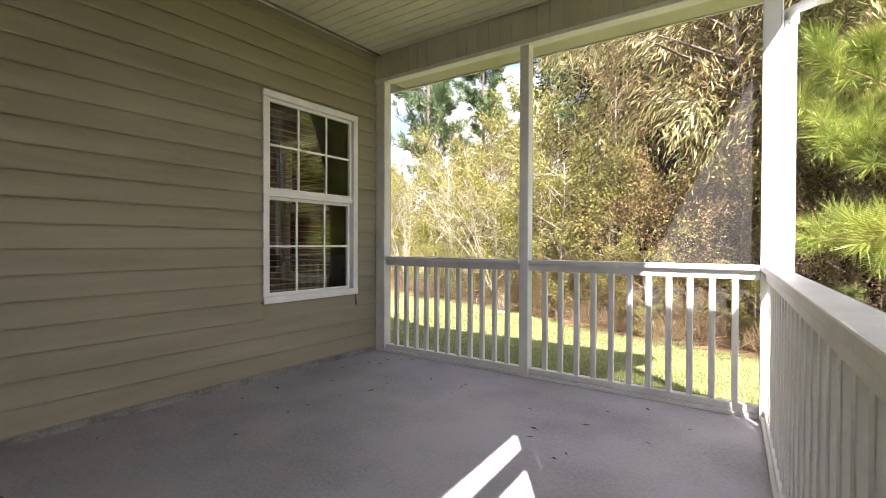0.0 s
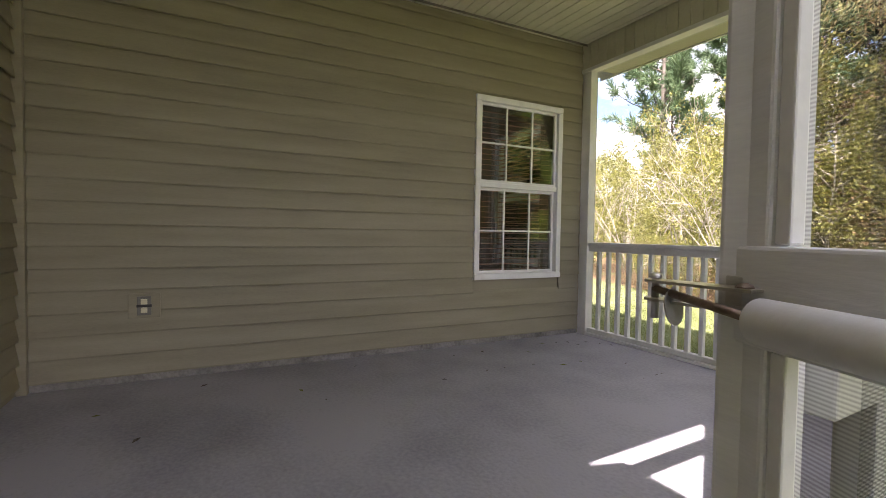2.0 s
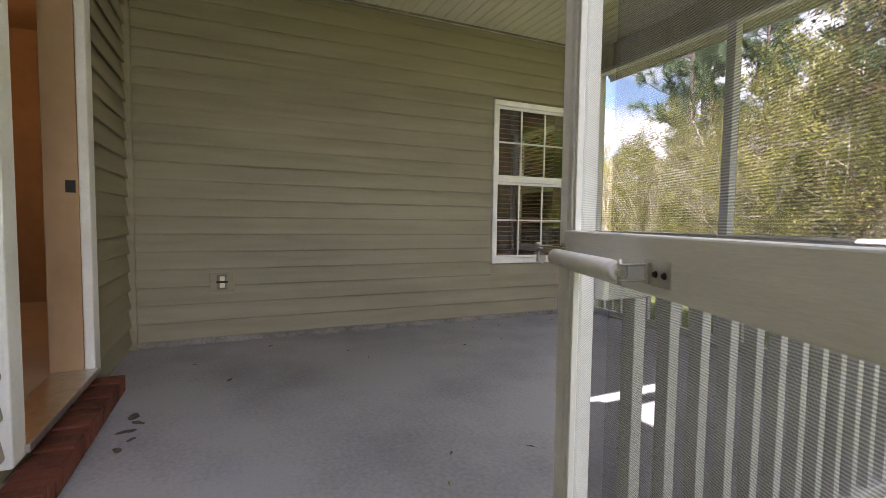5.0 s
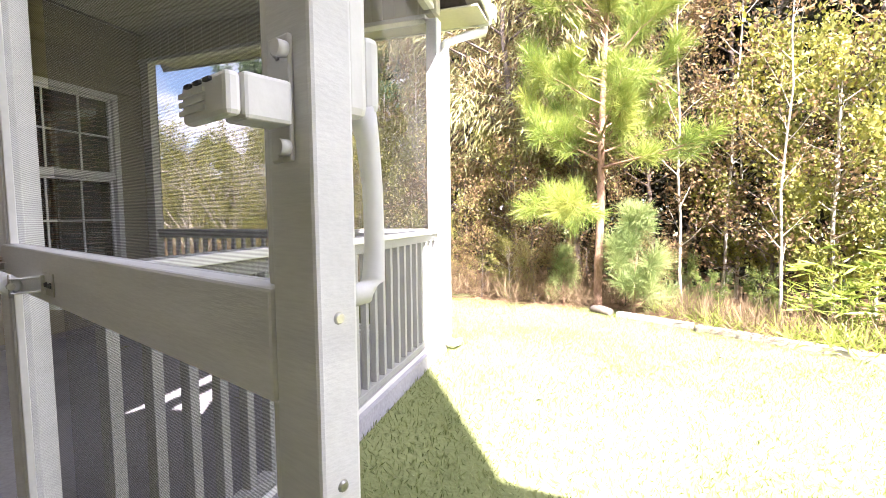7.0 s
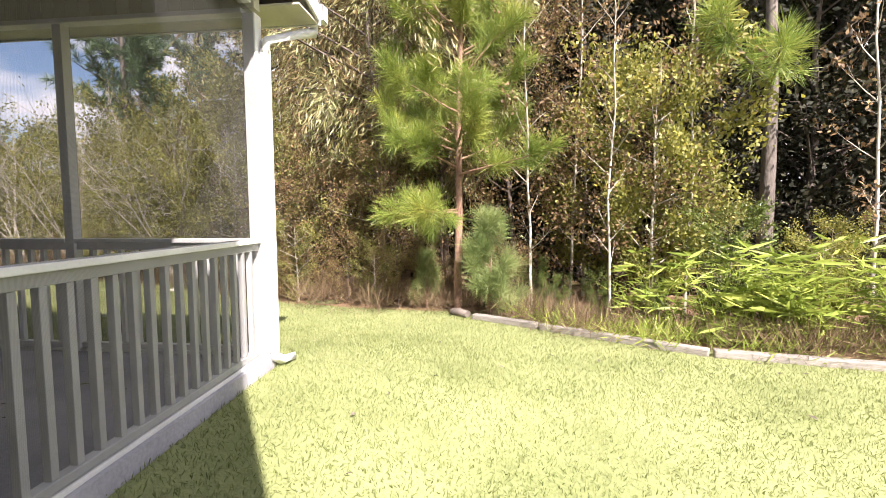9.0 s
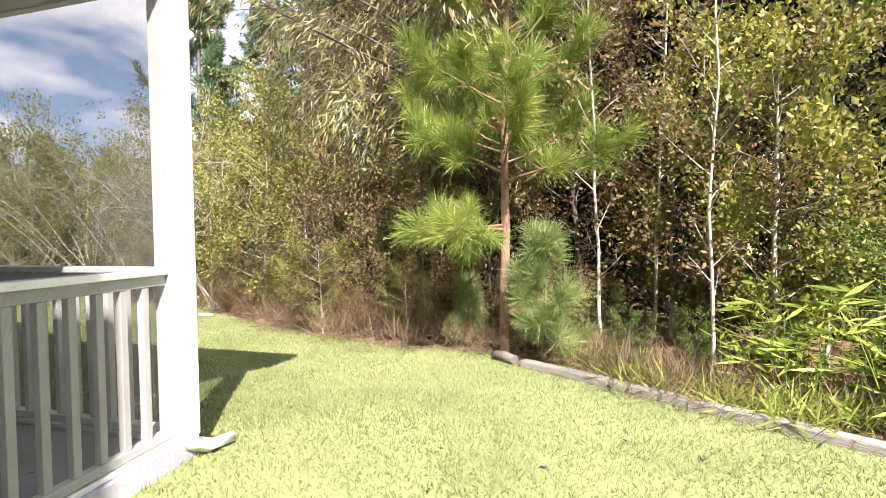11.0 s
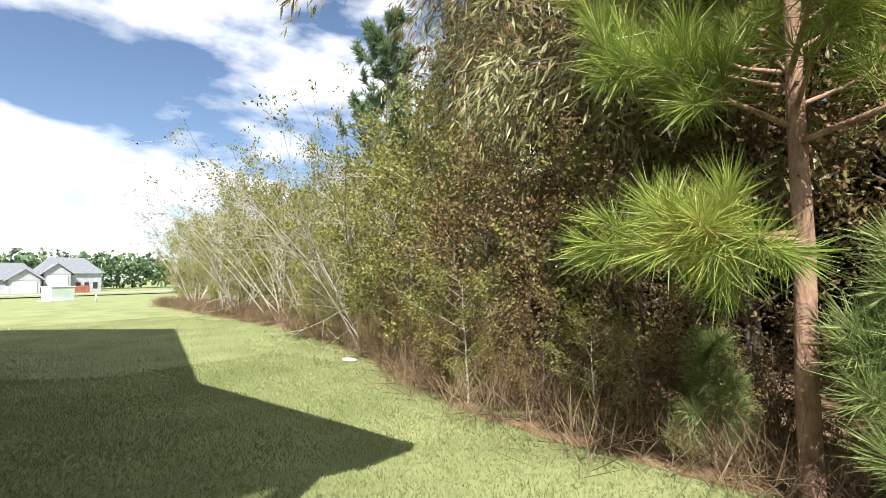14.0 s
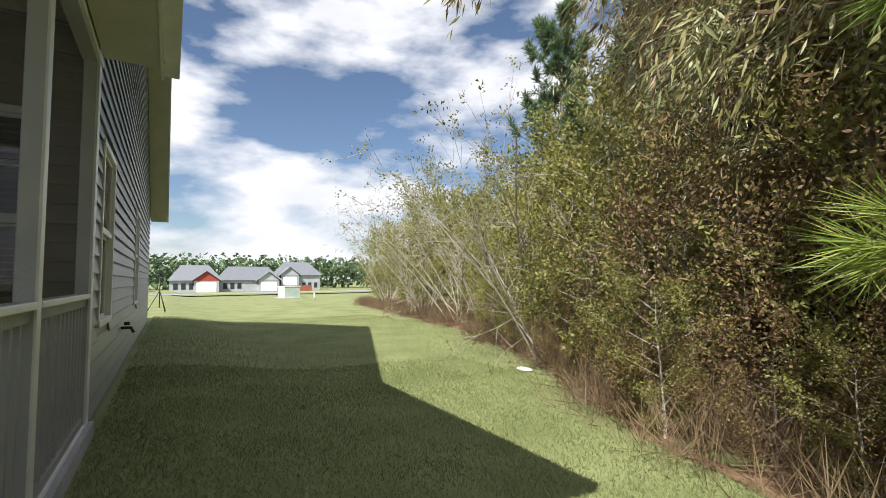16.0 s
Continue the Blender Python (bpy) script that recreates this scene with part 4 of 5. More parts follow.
# the young pine beside the timbers, and its low neighbour
first(pine("young_pine", 11, 6.6, 0.066, "young long-needled pine with bright green tufts", 14, 1.8, 130, 0.25, 0.005, "needle", low=0.36, shoots=7, arms=((1.5, (-0.68, -0.55, 1.42)), (1.45, (-0.35, -0.75, 1.5)), (2.0, (1.1, -0.7, 2.2)), (2.1, (-0.75, -0.8, 2.45)), (2.4, (0.2, -1.0, 2.9)))), 1.26, 7.5, 0)
low_pine = first(pine("small_pine", 5, 1.3, 0.026, "small drooping long-needled pine sapling", 7, 0.66, 62, 0.22, 0.0045, "needle_soft", low=0.16, shoots=4), 1.74, 7.25, 0)
stand(low_pine, 0.75, 7.75, 130, 0.6)

first(pine("overhanging_pine", 15, 9.5, 0.12, "tall pine with one low bright bough over the shrubs", 8, 1.5, 90, 0.28, 0.007, "needle", low=0.62, shoots=5, bark="bark_grey", arms=((3.35, (-0.95, -1.75, 3.35)), (3.3, (-1.5, -1.6, 3.3)))), 5.9, 8.3, 0)

# willow-like tree with narrow hanging leaves
willow = first(broadleaf("narrow_leaf_tree", 3, 7.5, 0.09, 34, 2.6, 17000, (0.17, 0.024), "willow", "bark_dark", "tall tree with narrow drooping olive leaves", droop=0.9, scatter=0.13, wild=0.5, twigs=7, up=0.5, bend=-0.3), -0.4, 9.0, 40)
stand(willow, -1.7, 10.6, 170, 0.8)
stand(willow, 0.9, 9.9, 290, 1.0)
rusty = first(broadleaf("rusty_tree", 8, 6.8, 0.08, 30, 2.3, 13000, (0.075, 0.03), "rust_leaf", "bark_dark", "tree with rust-brown autumn leaves", scatter=0.085, twigs=6, extra=("olive", 3000)), 0.3, 10.6, 0)
stand(rusty, -1.6, 12.0, 220, 1.15)
stand(rusty, 2.2, 9.5, 20, 0.75)

# pale bare thicket
def thicket(seed, stems, height, mat_leaf, count, label):
    rng = np.random.default_rng(seed)
    root = thing("bare_shrub", Matrix(), label, "shrub")
    rows, places, ways = [], [], []
    for i in range(stems):
        a = rng.uniform(0, 6.283)
        h = height * rng.uniform(0.55, 1.0)
        pts, rad = limb(rng, (rng.normal(0, 0.12), rng.normal(0, 0.12), -0.05), (math.cos(a) * 0.6, math.sin(a) * 0.6, 1.0), h, 0.022, -0.12, 8, 0.06)
        rows.append((pts, rad))
        for q in range(9):
            j = int(rng.integers(2, 8))
            tp, tr = limb(rng, pts[j], unit((unit((pts[j] - pts[j - 1])[None])[0] + rng.normal(0, 0.5, 3))[None])[0], h * rng.uniform(0.15, 0.4), 0.006, -0.1, 5, 0.14)
            rows.append((tp, tr))
            for z in range(3):
                b = int(rng.integers(1, 5))
                up_, ur = limb(rng, tp[b], unit((unit((tp[b] - tp[b - 1])[None])[0] + rng.normal(0, 0.6, 3))[None])[0], h * rng.uniform(0.06, 0.16), 0.004, 0.0, 3, 0.1)
                rows.append((up_, ur))
                places.append(up_[-1]); ways.append(up_[-1] - up_[-2])
            places.append(tp[3]); ways.append(tp[3] - tp[2])
    rods("stem", rows, M["bark_pale"], root, 4)
    p, w = foliage(rng, np.array(places), unit(np.array(ways)), count, 0.05, 0.9)
    leaves("crown", p, w, 0.05, 0.026, M[mat_leaf], root, 0.0, rng)
    return root


bare = first(thicket(21, 9, 4.0, "olive", 3200, "pale bare-twigged shrub with few leaves"), -4.7, 9.7, 0)
for x, d, t, s in ((-6.6, 0.9, 60, 1.05), (-8.6, 0.9, 190, 1.1), (-11.0, 1.0, 300, 1.1), (-13.8, 0.9, 20, 1.1), (-5.6, 2.2, 120, 1.3), (-3.4, 1.6, 240, 0.9), (-17.0, 1.4, 90, 1.2), (-20.5, 1.2, 200, 1.15)):
    stand(bare, x, edge_y(x) + d, t, s)

# mixed shrubs
olive = first(broadleaf("olive_shrub", 31, 2.9, 0.035, 22, 1.15, 8000, (0.055, 0.03), "olive", "bark_pale", "dense olive-green shrub with small leaves", "shrub", scatter=0.075, low=0.06, twigs=5), -3.2, 9.2, 0)
yellow = first(broadleaf("yellow_shrub", 33, 2.6, 0.03, 18, 0.95, 4200, (0.058, 0.036), "yellow", "bark_pale", "shrub with yellow-green autumn leaves", "shrub", scatter=0.08, low=0.1, extra=("olive", 3000)), -3.9, 9.9, 0)
green = first(broadleaf("green_shrub", 35, 2.4, 0.03, 20, 1.1, 5500, (0.085, 0.045), "green", "bark_dark", "dark green glossy-leaved shrub", "shrub", scatter=0.085, low=0.05), 4.6, 6.6, 0, 0.5)
brown = first(broadleaf("brown_shrub", 37, 2.1, 0.025, 20, 1.05, 5500, (0.045, 0.022), "rust_leaf", "bark_dark", "brown twiggy undergrowth shrub", "shrub", scatter=0.08, low=0.03, extra=("olive", 1200)), -1.5, 8.6, 0)
rng = np.random.default_rng(77)
for x, d, ob, s in ((-2.2, 1.0, olive, 0.8), (-1.0, 1.1, brown, 1.0), (0.2, 1.0, brown, 0.9), (-0.3, 1.7, olive, 1.0), (0.9, 1.4, brown, 1.1), (2.4, 1.5, green, 0.5), (3.2, 1.3, green, 0.45), (3.9, 1.7, yellow, 1.0), (3.5, 2.2, brown, 1.4),
                    (5.4, 1.9, green, 0.5), (6.3, 1.6, green, 0.45), (7.6, 1.9, olive, 0.45), (9.0, 1.8, green, 0.5), (10.8, 2.0, olive, 0.6), (5.0, 0.9, green, 0.4), (-2.9, 2.2, brown, 1.3), (-4.4, 2.0, olive, 1.4), (-5.4, 1.2, yellow, 1.1),
                    (-6.2, 2.0, olive, 1.3), (-7.4, 1.5, olive, 1.1), (-8.2, 2.4, yellow, 1.2), (-9.6, 1.6, olive, 1.15), (-10.6, 2.4, olive, 1.2), (-12.0, 1.5, olive, 1.3), (-13.2, 2.2, yellow, 1.3), (-15.0, 1.6, olive, 1.5), (-16.4, 2.4, olive, 1.3), (-18.5, 1.7, olive, 1.2),
                    (-21, 2, olive, 1.25), (-23.5, 1.8, olive, 1.3), (-26, 2, olive, 1.3), (-29, 2, olive, 1.3), (4.1, 2.3, yellow, 1.3), (5.1, 2.6, olive, 0.45), (3.3, 3.0, yellow, 1.1), (6.4, 2.6, yellow, 0.45), (7.3, 2.6, olive, 0.45), (-7.0, 3.0, rusty, 0.55), (-5.0, 3.3, rusty, 0.7)):
    stand(ob, x, edge_y(x) + d, rng.uniform(0, 360), s, rng.uniform(0.9, 1.15))

# low twiggy brush right at the lawn's edge
low_rng = np.random.default_rng(123)
for x in np.arange(-8.5, 2.2, 0.42):
    stand(brown if low_rng.uniform() < 0.75 else olive, x + low_rng.uniform(-0.12, 0.12), edge_y(x) + low_rng.uniform(0.35, 0.75), low_rng.uniform(0, 360), low_rng.uniform(0.32, 0.5), low_rng.uniform(0.8, 1.15))
for x in np.arange(2.6, 6.5, 0.55):
    stand(green if low_rng.uniform() < 0.6 else yellow, x, edge_y(x) + low_rng.uniform(0.6, 1.0), low_rng.uniform(0, 360), low_rng.uniform(0.28, 0.42))

# pale saplings
sapling = first(broadleaf("pale_sapling", 41, 5.2, 0.024, 18, 0.8, 900, (0.07, 0.035), "rust_leaf", "bark_pale", "slender pale-barked sapling with few leaves", scatter=0.07, twigs=4, up=0.9, low=0.15), 2.35, 7.5, 0)
for x, y, t, s in ((3.25, 6.75, 80, 0.85), (3.0, 8.4, 160, 1.1), (4.4, 7.4, 250, 1.05), (-0.1, 8.8, 30, 0.8), (6.5, 7.0, 300, 1.1), (-2.2, 9.3, 100, 0.9)):
    stand(sapling, x, y, t, s)

# tall trees behind
far_pine = first(pine("tall_pine", 51, 12.5, 0.16, "tall grey-green pine above the woods", 15, 3.4, 46, 0.34, 0.03, "needle_far", low=0.42, shoots=5, bark="bark_grey"), -14.9, 20.6, 0, 1.15)
for x, y, t, s in ((-13.8, 24.5, 90, 0.95), (-18.5, 26, 200, 0.85), (-4.5, 15.0, 40, 0.72), (-6.5, 16.5, 140, 0.72), (-2.2, 16.5, 300, 0.85), (4.6, 11.6, 10, 1.1), (6.3, 11.2, 130, 1.1), (7.3, 11.6, 220, 1.05), (9.2, 9.4, 100, 1.0), (5.5, 13.5, 250, 1.1), (9.0, 11.5, 20, 1.05), (7.2, 14.5, 60, 1.1), (10.5, 12.5, 320, 1.1), (1.4, 14.5, 180, 1.0), (-30, 24, 80, 0.55), (3.2, 13.0, 70, 1.0), (12.5, 10.5, 150, 1.0)):
    stand(far_pine, x, y, t, s)
for x, y, s in ((-10, 15.5, 1.3), (-13, 16.0, 1.25), (-16, 16.5, 1.25), (-19.5, 17.5, 1.3), (-23, 18.5, 1.3), (-27, 20, 1.4), (-8, 14.2, 1.25), (-4.6, 13.0, 1.7)):
    stand(olive, x, y, 40 * x, s)
# back woods: the shade is in the leaf colour, not cast
tall = first(broadleaf("woodland_tree", 61, 9.5, 0.12, 30, 3.0, 9000, (0.15, 0.09), "painted_shade_leaf", "bark_dark", "tall woodland tree with shade put into its leaf colour", scatter=0.3, low=0.12, twigs=5), 1.0, 13.0, 0)
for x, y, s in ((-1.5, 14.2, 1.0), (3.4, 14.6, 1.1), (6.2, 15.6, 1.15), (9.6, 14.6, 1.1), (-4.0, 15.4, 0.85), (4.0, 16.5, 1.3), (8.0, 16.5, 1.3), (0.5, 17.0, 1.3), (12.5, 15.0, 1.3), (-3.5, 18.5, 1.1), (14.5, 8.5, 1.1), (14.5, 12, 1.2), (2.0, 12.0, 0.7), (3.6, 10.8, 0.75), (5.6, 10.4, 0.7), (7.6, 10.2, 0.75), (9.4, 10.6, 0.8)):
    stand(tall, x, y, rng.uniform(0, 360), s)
for x, y, s in ((-7.5, 16.5, 0.8),):
    stand(rusty, x, y, rng.uniform(0, 360), s)


def woods(name, seed, n, x_range, y_of, depth, height, size, mat, label):
    """A far mass of foliage that closes the view between the trunks."""
    rng = np.random.default_rng(seed)
    x = rng.uniform(*x_range, n)
    y = np.array([y_of(v) for v in x]) + rng.uniform(0, depth, n)
    z = -0.6 + (height + 1.2 * np.sin(x * 0.9) + 0.8 * np.sin(x * 2.3 + 1)) * rng.uniform(0, 1, n) ** 0.8
    p = np.stack([x, y, z], 1)
    p += unit(rng.normal(size=(n, 3))) * 0.3
    return tagged(leaves(name, p, rng.normal(size=(n, 3)) + np.array([0, 0, -0.3]), size[0], size[1], M[mat], None, 0.1, rng), label, "woods", kind="stuff")


# far foliage and undergrowth use the same painted-in shade
woods("far_woods", 71, 60000, (-6, 24), lambda v: 19 - max(v - 4, 0) * 0.35, 4.0, 15.0, (0.45, 0.25), "painted_shade_leaf", "dense far woodland foliage, darkened in colour to stand for shade")
woods("far_thicket", 72, 26000, (-46, -5), lambda v: 17.5 - 0.25 * (v + 5), 4.0, 3.6, (0.3, 0.15), "olive", "olive far thicket at the lawn's end")
woods("under_thicket", 73, 26000, (-3, 16), lambda v: edge_y(v) + 3.6, 3.0, 1.7, (0.16, 0.07), "painted_shade_leaf", "undergrowth below the trees, shade put into its leaf colour")


# canes, dry stalks and brush along the border
def blades(name, seed, n, spots, length, width, mat, label, up=1.0, wild=0.5, droop=0.5, spread=0.25):
    rng = np.random.default_rng(seed)
    c = np.array(spots)
    i = rng.integers(0, len(c), n)
    p = np.zeros((n, 3))
    p[:, :2] = c[i] + rng.normal(0, spread, (n, 2))
    p[:, 2] = [ground_z(a, b) for a, b in p[:, :2]]
    p[:, 2] += rng.uniform(0, 0.5, n) * length
    w = rng.normal(0, wild, (n, 3)) + np.array([0, 0, up])
    return tagged(leaves(name, p, w, length, width, M[mat], None, droop, rng), label, "undergrowth", kind="stuff")


rng = np.random.default_rng(5)
blades("dry_brush", 81, 22000, [(x, edge_y(x) + rng.uniform(0.15, 1.1)) for x in rng.uniform(-24, 0.6, 75)], 0.42, 0.006, "dry", "dry brown grass and stalks along the lawn's edge", wild=0.6, droop=0.25, spread=0.22)
blades("dry_stalks", 82, 9000, [(x, edge_y(x) + rng.uniform(0.2, 0.7)) for x in rng.uniform(0.8, 9, 60)], 0.34, 0.005, "dry", "dry stalks behind the border timbers", wild=0.6, droop=0.25, spread=0.2)
blades("weeds", 83, 2600, [(x, edge_y(x) + rng.uniform(0.15, 0.6)) for x in rng.uniform(2.2, 9, 60)], 0.24, 0.016, "bright", "green weeds along the border", wild=0.6, droop=0.35, spread=0.15)


def cane(seed):
    rng = np.random.default_rng(seed)
    root = thing("cane_plant", Matrix(), "bright green cane with long arching leaves", "plant")
    rows, p, w = [], [], []
    for i in range(9):
        pts, rad = limb(rng, (rng.normal(0, 0.12), rng.normal(0, 0.12), -0.03), (rng.normal(0, 0.2), rng.normal(0, 0.2), 1), rng.uniform(0.5, 1.25), 0.007, 0, 5, 0.05)
        rows.append((pts, rad))
        for q in range(8):
            j = int(rng.integers(1, 5))
            a = rng.uniform(0, 6.283)
            p.append(pts[j]); w.append((math.cos(a), math.sin(a), rng.uniform(0.2, 1.0)))
    rods("stem", rows, M["bright"], root, 4)
    leaves("foliage", np.array(p), np.array(w), 0.36, 0.04, M["bright"], root, 0.35, rng)
    return root


canes = first(cane(91), 4.7, 5.9, 0)
for k in range(46):
    x = rng.uniform(3.3, 6.4) if k < 34 else rng.uniform(6.4, 9.5)
    stand(canes, x, edge_y(x) + rng.uniform(0.3, 1.1), rng.uniform(0, 360), rng.uniform(0.65, 1.0))

# lawn blades, thickest beside the walk
rng = np.random.default_rng(99)
n = 560000
gxs = np.concatenate([rng.uniform(-6, 9, n * 2 // 3), rng.uniform(-16, 8, n // 3)])
gys = np.concatenate([rng.uniform(0.3, 8.8, n * 2 // 3), rng.uniform(4.0, 11.2, n // 3)])
lim = np.interp(gxs, [e[0] for e in EDGE[::-1]], [e[1] for e in EDGE[::-1]])
keep = (gys < lim + 0.35) & ~((gxs < 0.13) & (gys < 4.08))
gxs, gys = gxs[keep], gys[keep]
gp = np.stack([gxs, gys, np.array([ground_z(a, b) for a, b in zip(gxs, gys)]) - 0.004], 1)
gw = rng.normal(0, 0.55, (len(gp), 3)) + np.array([0, 0, 1.0])
tagged(leaves("grass", gp, gw, 0.036, 0.0055, M["grass"], None, 0.2, rng), "short mown bright green lawn grass", "grass", kind="stuff")

# border timbers
spots = [(1.5, 7.05), (2.35, 6.55), (3.95, 5.55), (5.6, 5.18), (7.6, 4.82), (9.6, 4.3)]
for (xa, ya), (xb, yb) in zip(spots, spots[1:]):
    ln = math.hypot(xb - xa, yb - ya)
    t = tagged(new("border_timber", mesh_of("border_timber", boxes(((0.02, -0.055, -0.06), (ln - 0.02, 0.055, 0.075)), bevel=0.015), M["timber"])), "weathered grey landscape timber edging the lawn", "timber", "border timbers")
    t.matrix_basis = pose(xa, ya, ground_z(xa, ya), 0, 0, math.degrees(math.atan2(yb - ya, xb - xa)))
bm = tube(bmesh.new(), [(-0.17, 0.02, 0.045), (-0.12, 0.0, 0.055), (0.0, 0.0, 0.06), (0.14, -0.02, 0.05)], [0.035, 0.052, 0.058, 0.05], 14)
for v in bm.verts:
    v.co += v.co.normalized() * 0.012 * noise.noise(v.co * 14)
lg = tagged(new("log", mesh_of("log", bm, M["bark_grey"])), "short weathered log lying at the timbers' end", "log")
lg.matrix_basis = pose(1.32, 7.16, ground_z(1.32, 7.16), 0, 0, -28)
rock = bmesh.new()
bmesh.ops.create_icosphere(rock, subdivisions=2, radius=0.09)
for v in rock.verts:
    v.co = Vector((v.co.x * 1.7, v.co.y, v.co.z * 0.3)) * (1 + 0.25 * noise.noise(v.co * 5))
st = tagged(new("flat_stone", mesh_of("flat_stone", rock, M["stone"])), "flat pale stone at the lawn's edge", "stone")
st.location = (-4.3, 8.98, ground_z(-4.3, 8.98) + 0.02)

# ---- far neighbourhood ----
def far_house(x, y, w, d, h, roof_h, mat, label, gable_at, garage):
    """A one-storey house that faces the lawn (+x)."""
    z = ground_z(x, y)
    root = thing("house", pose(x, y, z), label, "house")
    part("wall", boxes(((-d, -w / 2, -0.3), (0, w / 2, h))), M["house_wall"], root)
    bm = bmesh.new()
    o = 0.5
    v = [bm.verts.new(p) for p in ((o, -w / 2 - o, h - 0.1), (o, w / 2 + o, h - 0.1), (-d - o, w / 2 + o, h - 0.1), (-d - o, -w / 2 - o, h - 0.1), (-d / 2, -w / 2 + d * 0.25, h + roof_h), (-d / 2, w / 2 - d * 0.25, h + roof_h))]
    for f in ((0, 1, 5, 4), (1, 2, 5), (2, 3, 4, 5), (3, 0, 4), (3, 2, 1, 0)):
        bm.faces.new([v[i] for i in f])
    part("roof", bm, M["grey_roof"], root)
    ga, gw_, gh = gable_at
    bm = bmesh.new()
    a = [bm.verts.new(p) for p in ((2.0, ga - gw_ / 2, h - 0.2), (2.0, ga + gw_ / 2, h - 0.2), (2.0, ga, h + gh))]
    b = [bm.verts.new(p) for p in ((-3.0, ga - gw_ / 2, h - 0.2), (-3.0, ga + gw_ / 2, h - 0.2), (-3.0, ga, h + gh))]
    for k in range(3):
        bm.faces.new((a[k], a[(k + 1) % 3], b[(k + 1) % 3], b[k]))
    bm.faces.new(a)
    part("gable", bm, mat, root)
    for s in (-1, 1):
        part("gable_roof", slab([(2.4, ga, h + gh), (2.4, ga + s * (gw_ / 2 + 0.5), h - 0.45), (-3, ga + s * (gw_ / 2 + 0.5), h - 0.45), (-3, ga, h + gh)], 0.15), M["grey_roof"], root)
    part("garage_wall", boxes(((0.01, ga - gw_ / 2 + 0.2, -0.3), (1.95, ga + gw_ / 2 - 0.2, h - 0.2))), M["house_wall"], root)
    part("garage_door", boxes(((1.96, ga - gw_ / 2 + 0.7, 0), (2.05, ga + gw_ / 2 - 0.7, h - 0.6)), bevel=0.03), M["white"], root, "white garage door")
    for k in range(3):
        yy = (-w / 2 + 1.2 + k * 1.6) if ga > 0 else (w / 2 - 1.2 - k * 1.6)
        part("window", boxes(((0.01, yy - 0.45, 0.7), (0.06, yy + 0.45, 2.1))), M["dark_glass"], root)
    return root


far_house(-122, 9.7, 10.5, 9, 2.9, 3.6, M["red_gable"], "far grey house with a red gable and white garage", (2.2, 5.6, 2.0), True)
far_house(-124, 22.0, 14.0, 9, 2.9, 3.4, M["house_wall"], "far grey house with a pale gable", (4.0, 5.2, 1.9), True)
far_house(-128, 35.0, 11.0, 9, 4.2, 3.6, M["house_wall"], "far pale house with a tall grey roof", (-3.0, 5.0, 2.0), True)
far_house(-120, -6.0, 10.0, 9, 2.9, 3.4, M["house_wall"], "far tan house at the road", (2.0, 5.0, 1.9), True)
fence = thing("wood_fence", pose(-104, 25, ground_z(-104, 25)), "low red-brown wooden fence by the road", "fence")
for k in range(14):
    part("board", boxes(((0, k * 0.5, 0), (0.05, k * 0.5 + 0.46, 1.3))), M["fence"], fence)
structure("road", slab([(-70, -60, ground_z(-70, 0) + 0.02), (-62, -60, ground_z(-62, 0) + 0.02), (-62, 60, ground_z(-62, 0) + 0.02), (-70, 60, ground_z(-70, 0) + 0.02)], 0.02), M["concrete"], "pale far road across the lawn", "road")
woods("distant_trees", 74, 9000, (-170, -150), lambda v: -60, 150.0, 8.0, (1.6, 1.1), "needle_far", "dark far trees behind the houses")
utility = thing("utility_box", pose(-44, 14.2, ground_z(-44, 14.2), 0, 0, 15), "pale green metal utility transformer box on the lawn", "utility box")
part("body", boxes(((-0.7, -0.8, 0), (0.6, 0.8, 1.05)), bevel=0.04), M["box_green"], utility)
part("lid", boxes(((-0.74, -0.84, 1.052), (0.64, 0.84, 1.12)), bevel=0.02), M["white"], utility, "pale lid")
part("pad", boxes(((-0.95, -1.0, -0.05), (0.85, 1.0, 0.06)), bevel=0.02), M["concrete"], utility)
marker = thing("marker_post", pose(-36, 14.4, ground_z(-36, 14.4)), "short white marker post in the lawn", "post")
part("pole", tube(bmesh.new(), [(0, 0, 0), (0, 0, 0.55)], 0.05), M["white"], marker)
stand_ = thing("light_stand", pose(-18.4, 4.2, ground_z(-18.4, 4.2)), "black tripod light stand on the lawn", "tripod")
part("pole", tube(bmesh.new(), [(0, 0, 0.15), (0, 0, 1.35)], 0.02), M["black"], stand_)
for k in range(3):
    a = k * 2.094 + 0.5
    part("leg", tube(bmesh.new(), [(0, 0, 0.75), (0.38 * math.cos(a), 0.38 * math.sin(a), 0.0)], 0.013), M["black"], stand_)
part("head", boxes(((-0.06, -0.06, 1.35), (0.06, 0.06, 1.5)), bevel=0.01), M["black"], stand_)
tap = thing("hose_tap", pose(-5.6, F + 0.017, 0.42), "dark hose tap on the gable siding", "tap")
part("pipe", tube(bmesh.new(), [(0, 0, 0), (0, 0.1, 0), (0, 0.13, -0.06)], 0.018), M["black"], tap)
part("wheel", tube(bmesh.new(), [(0, 0.06, 0.03), (0, 0.06, 0.07)], [0.03, 0.03], 10), M["black"], tap)

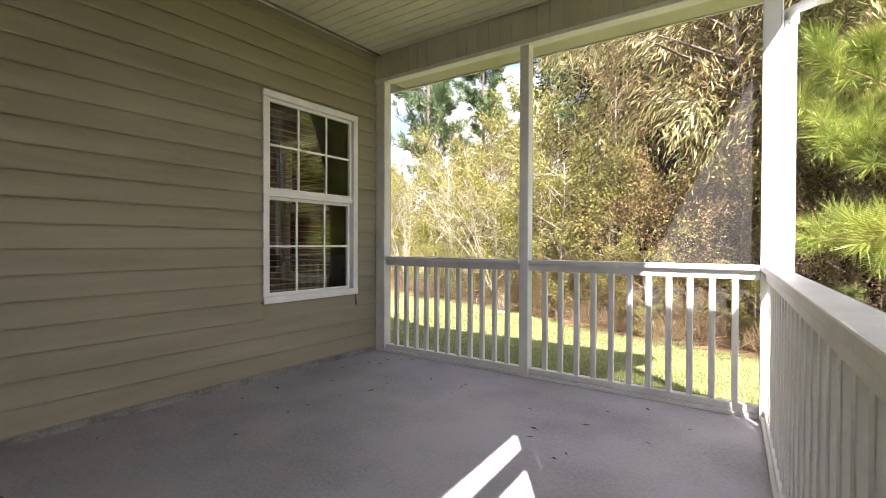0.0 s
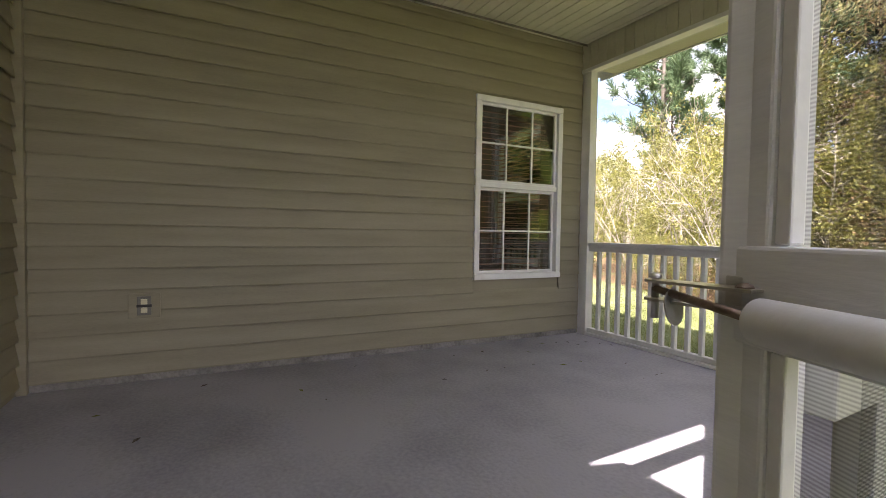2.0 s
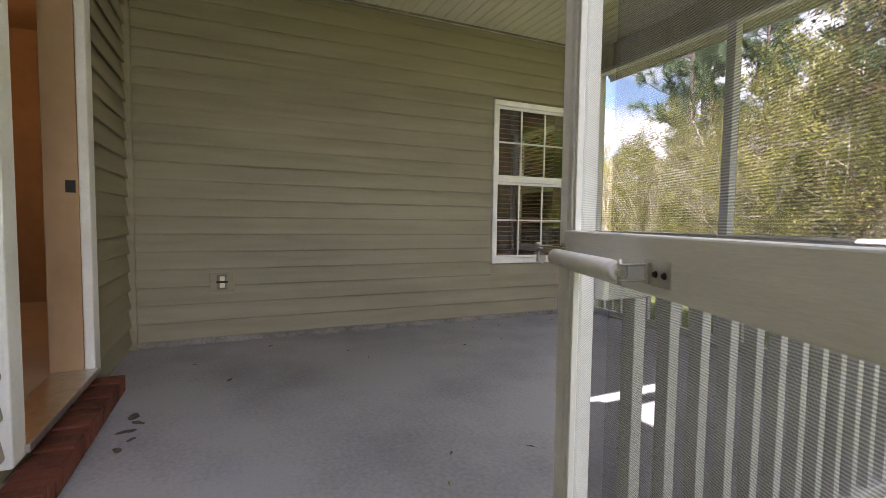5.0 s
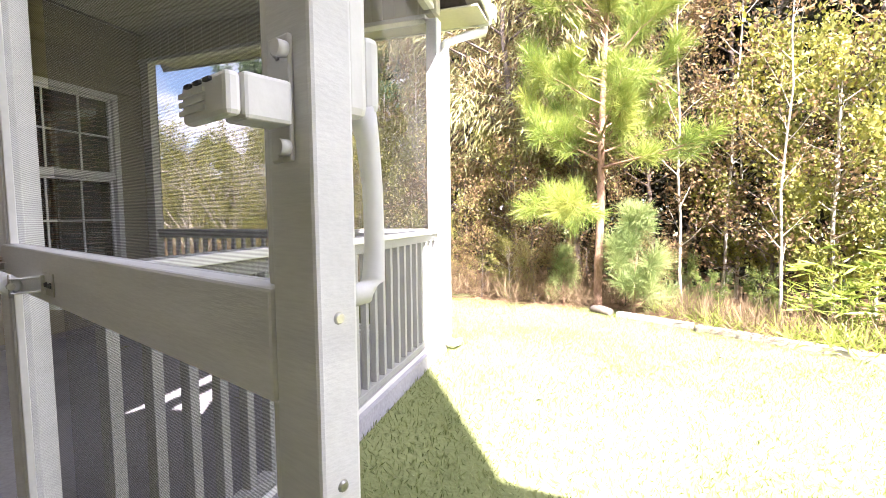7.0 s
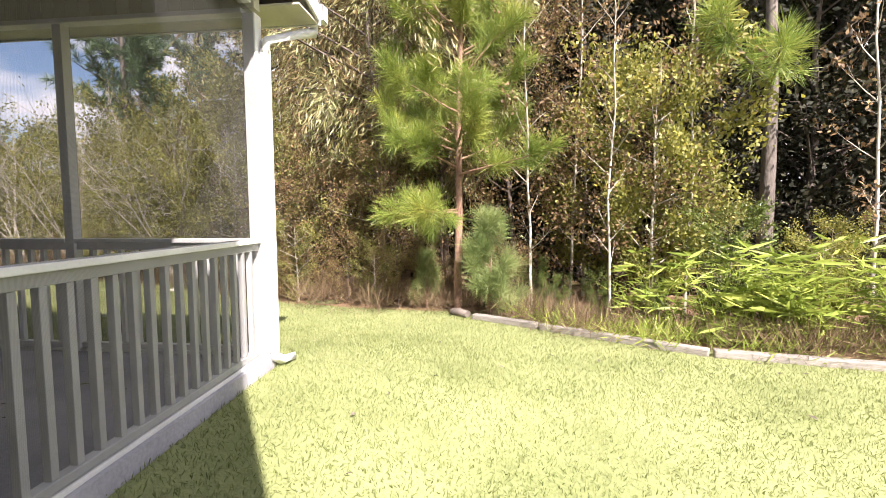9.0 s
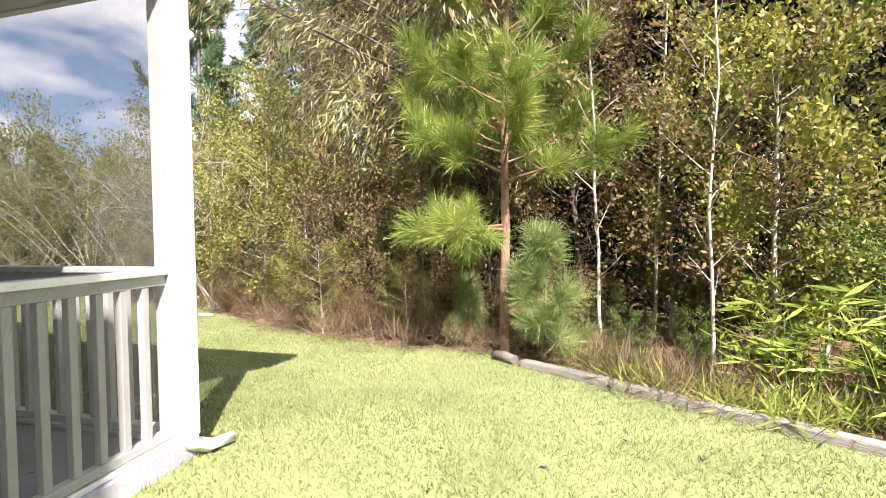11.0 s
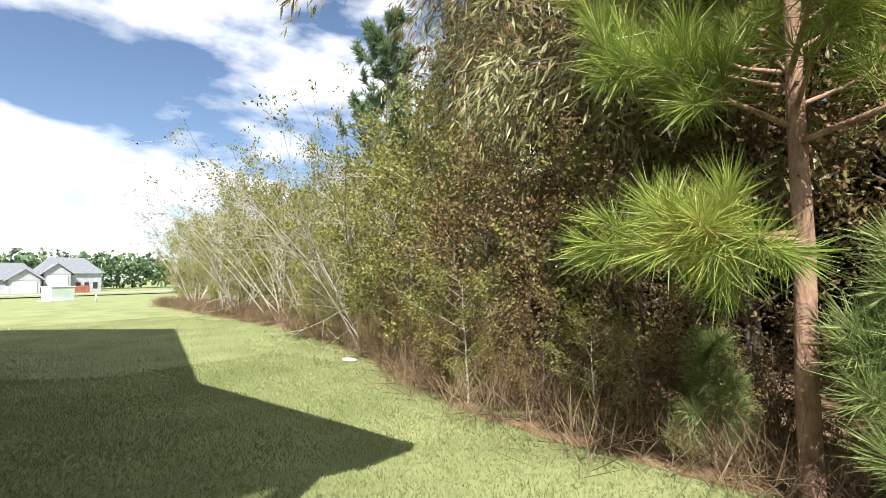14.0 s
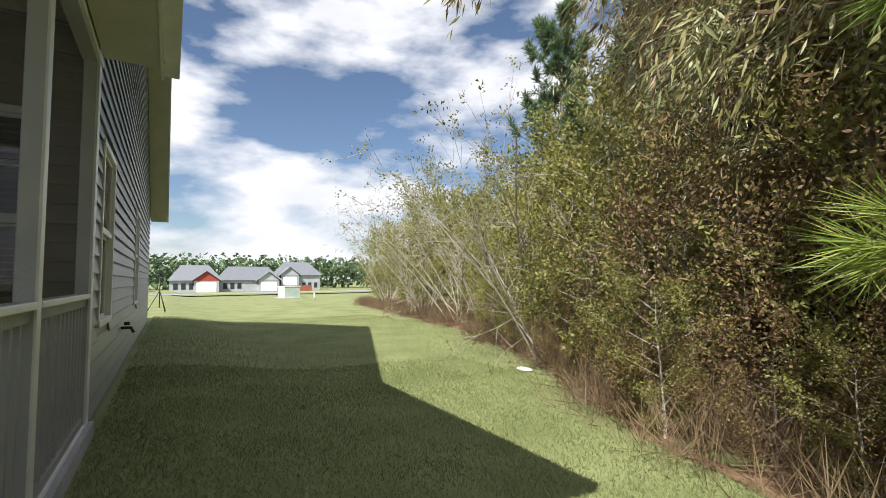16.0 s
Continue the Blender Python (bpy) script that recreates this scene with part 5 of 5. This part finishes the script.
# fallen leaves on the slab
rng = random.Random(4)
for k in range(46):
    x, y = rng.uniform(W + 0.15, 0.0), rng.uniform(0.1, F - 0.15)
    if k % 3 == 0:
        y = rng.uniform(2.8, F - 0.1)
    bm = bmesh.new()
    s = rng.uniform(0.008, 0.022)
    a = rng.uniform(0, 6.28)
    c, d = math.cos(a), math.sin(a)
    pts = [(-1.4 * s, 0, 0.001), (0, 0.5 * s, 0.006), (1.5 * s, 0, 0.002), (0, -0.45 * s, 0.003)]
    v = [bm.verts.new((px_ * c - py_ * d, px_ * d + py_ * c, z_)) for px_, py_, z_ in pts]
    bm.faces.new((v[0], v[2], v[1])); bm.faces.new((v[0], v[3], v[2]))
    lf = tagged(new("fallen_leaf", mesh_of("fallen_leaf", bm, M["bark_dark"] if k % 5 else M["yellow"])), "small dry fallen leaf on the slab", "leaf", "leaves on the slab")
    lf.location = (x, y, 0.001)

for k in range(60):
    x, y = rng.uniform(0.6, 6.0), rng.uniform(2.6, 7.0)
    if y > edge_y(x) - 0.1:
        continue
    bm = bmesh.new()
    s = rng.uniform(0.012, 0.026)
    v = [bm.verts.new(p) for p in ((-1.3 * s, 0, 0), (0, 0.6 * s, 0.35 * s), (1.4 * s, 0, 0.1 * s), (0, -0.55 * s, 0.3 * s))]
    bm.faces.new((v[0], v[2], v[1])); bm.faces.new((v[0], v[3], v[2]))
    lf = tagged(new("fallen_leaf", mesh_of("fallen_leaf", bm, M["bark_dark"])), "small brown fallen leaf on the grass", "leaf", "leaves on the lawn")
    lf.matrix_basis = pose(x, y, ground_z(x, y) + 0.018, rng.uniform(-20, 20), rng.uniform(-20, 20), rng.uniform(0, 360))

# drying stain beside the step
for k in range(5):
    bm = bmesh.new()
    r = [0.03, 0.024, 0.026, 0.016, 0.022][k]
    ring = [bm.verts.new((r * (1.5 + 0.5 * noise.noise((k, a, 0.3))) * math.cos(a), r * (0.7 + 0.5 * noise.noise((k, a, 2.3))) * math.sin(a), 0)) for a in [q * 0.449 for q in range(14)]]
    bm.faces.new(ring)
    stn = tagged(new("floor_stain", mesh_of("floor_stain", bm, M["bark_dark"])), "small dark dried stain on the concrete", "stain", "stains by the step")
    stn.matrix_basis = pose(-1.62 + 0.09 * k, 0.05 + 0.035 * (k % 2), 0.0016, 0, 0, 50 * k)

# ---- siding planks, last ----
siding(wall_west, M["siding"], "y", W, 1, 0.05, CEIL, lambda lo, hi: (B + 0.05, F - 0.045), [WIN])
siding(wall_south, M["siding"], "x", B, 1, 0.05, CEIL, lambda lo, hi: (W + 0.05, R - 0.03), [(d0 - 0.09, d1 + 0.09, 0, dz1 + 0.1)])
siding(gable, M["shade_toned_siding"], "x", F, 1, -0.02, rake_z(PEAK) - 0.15, gable_span, HOLES)
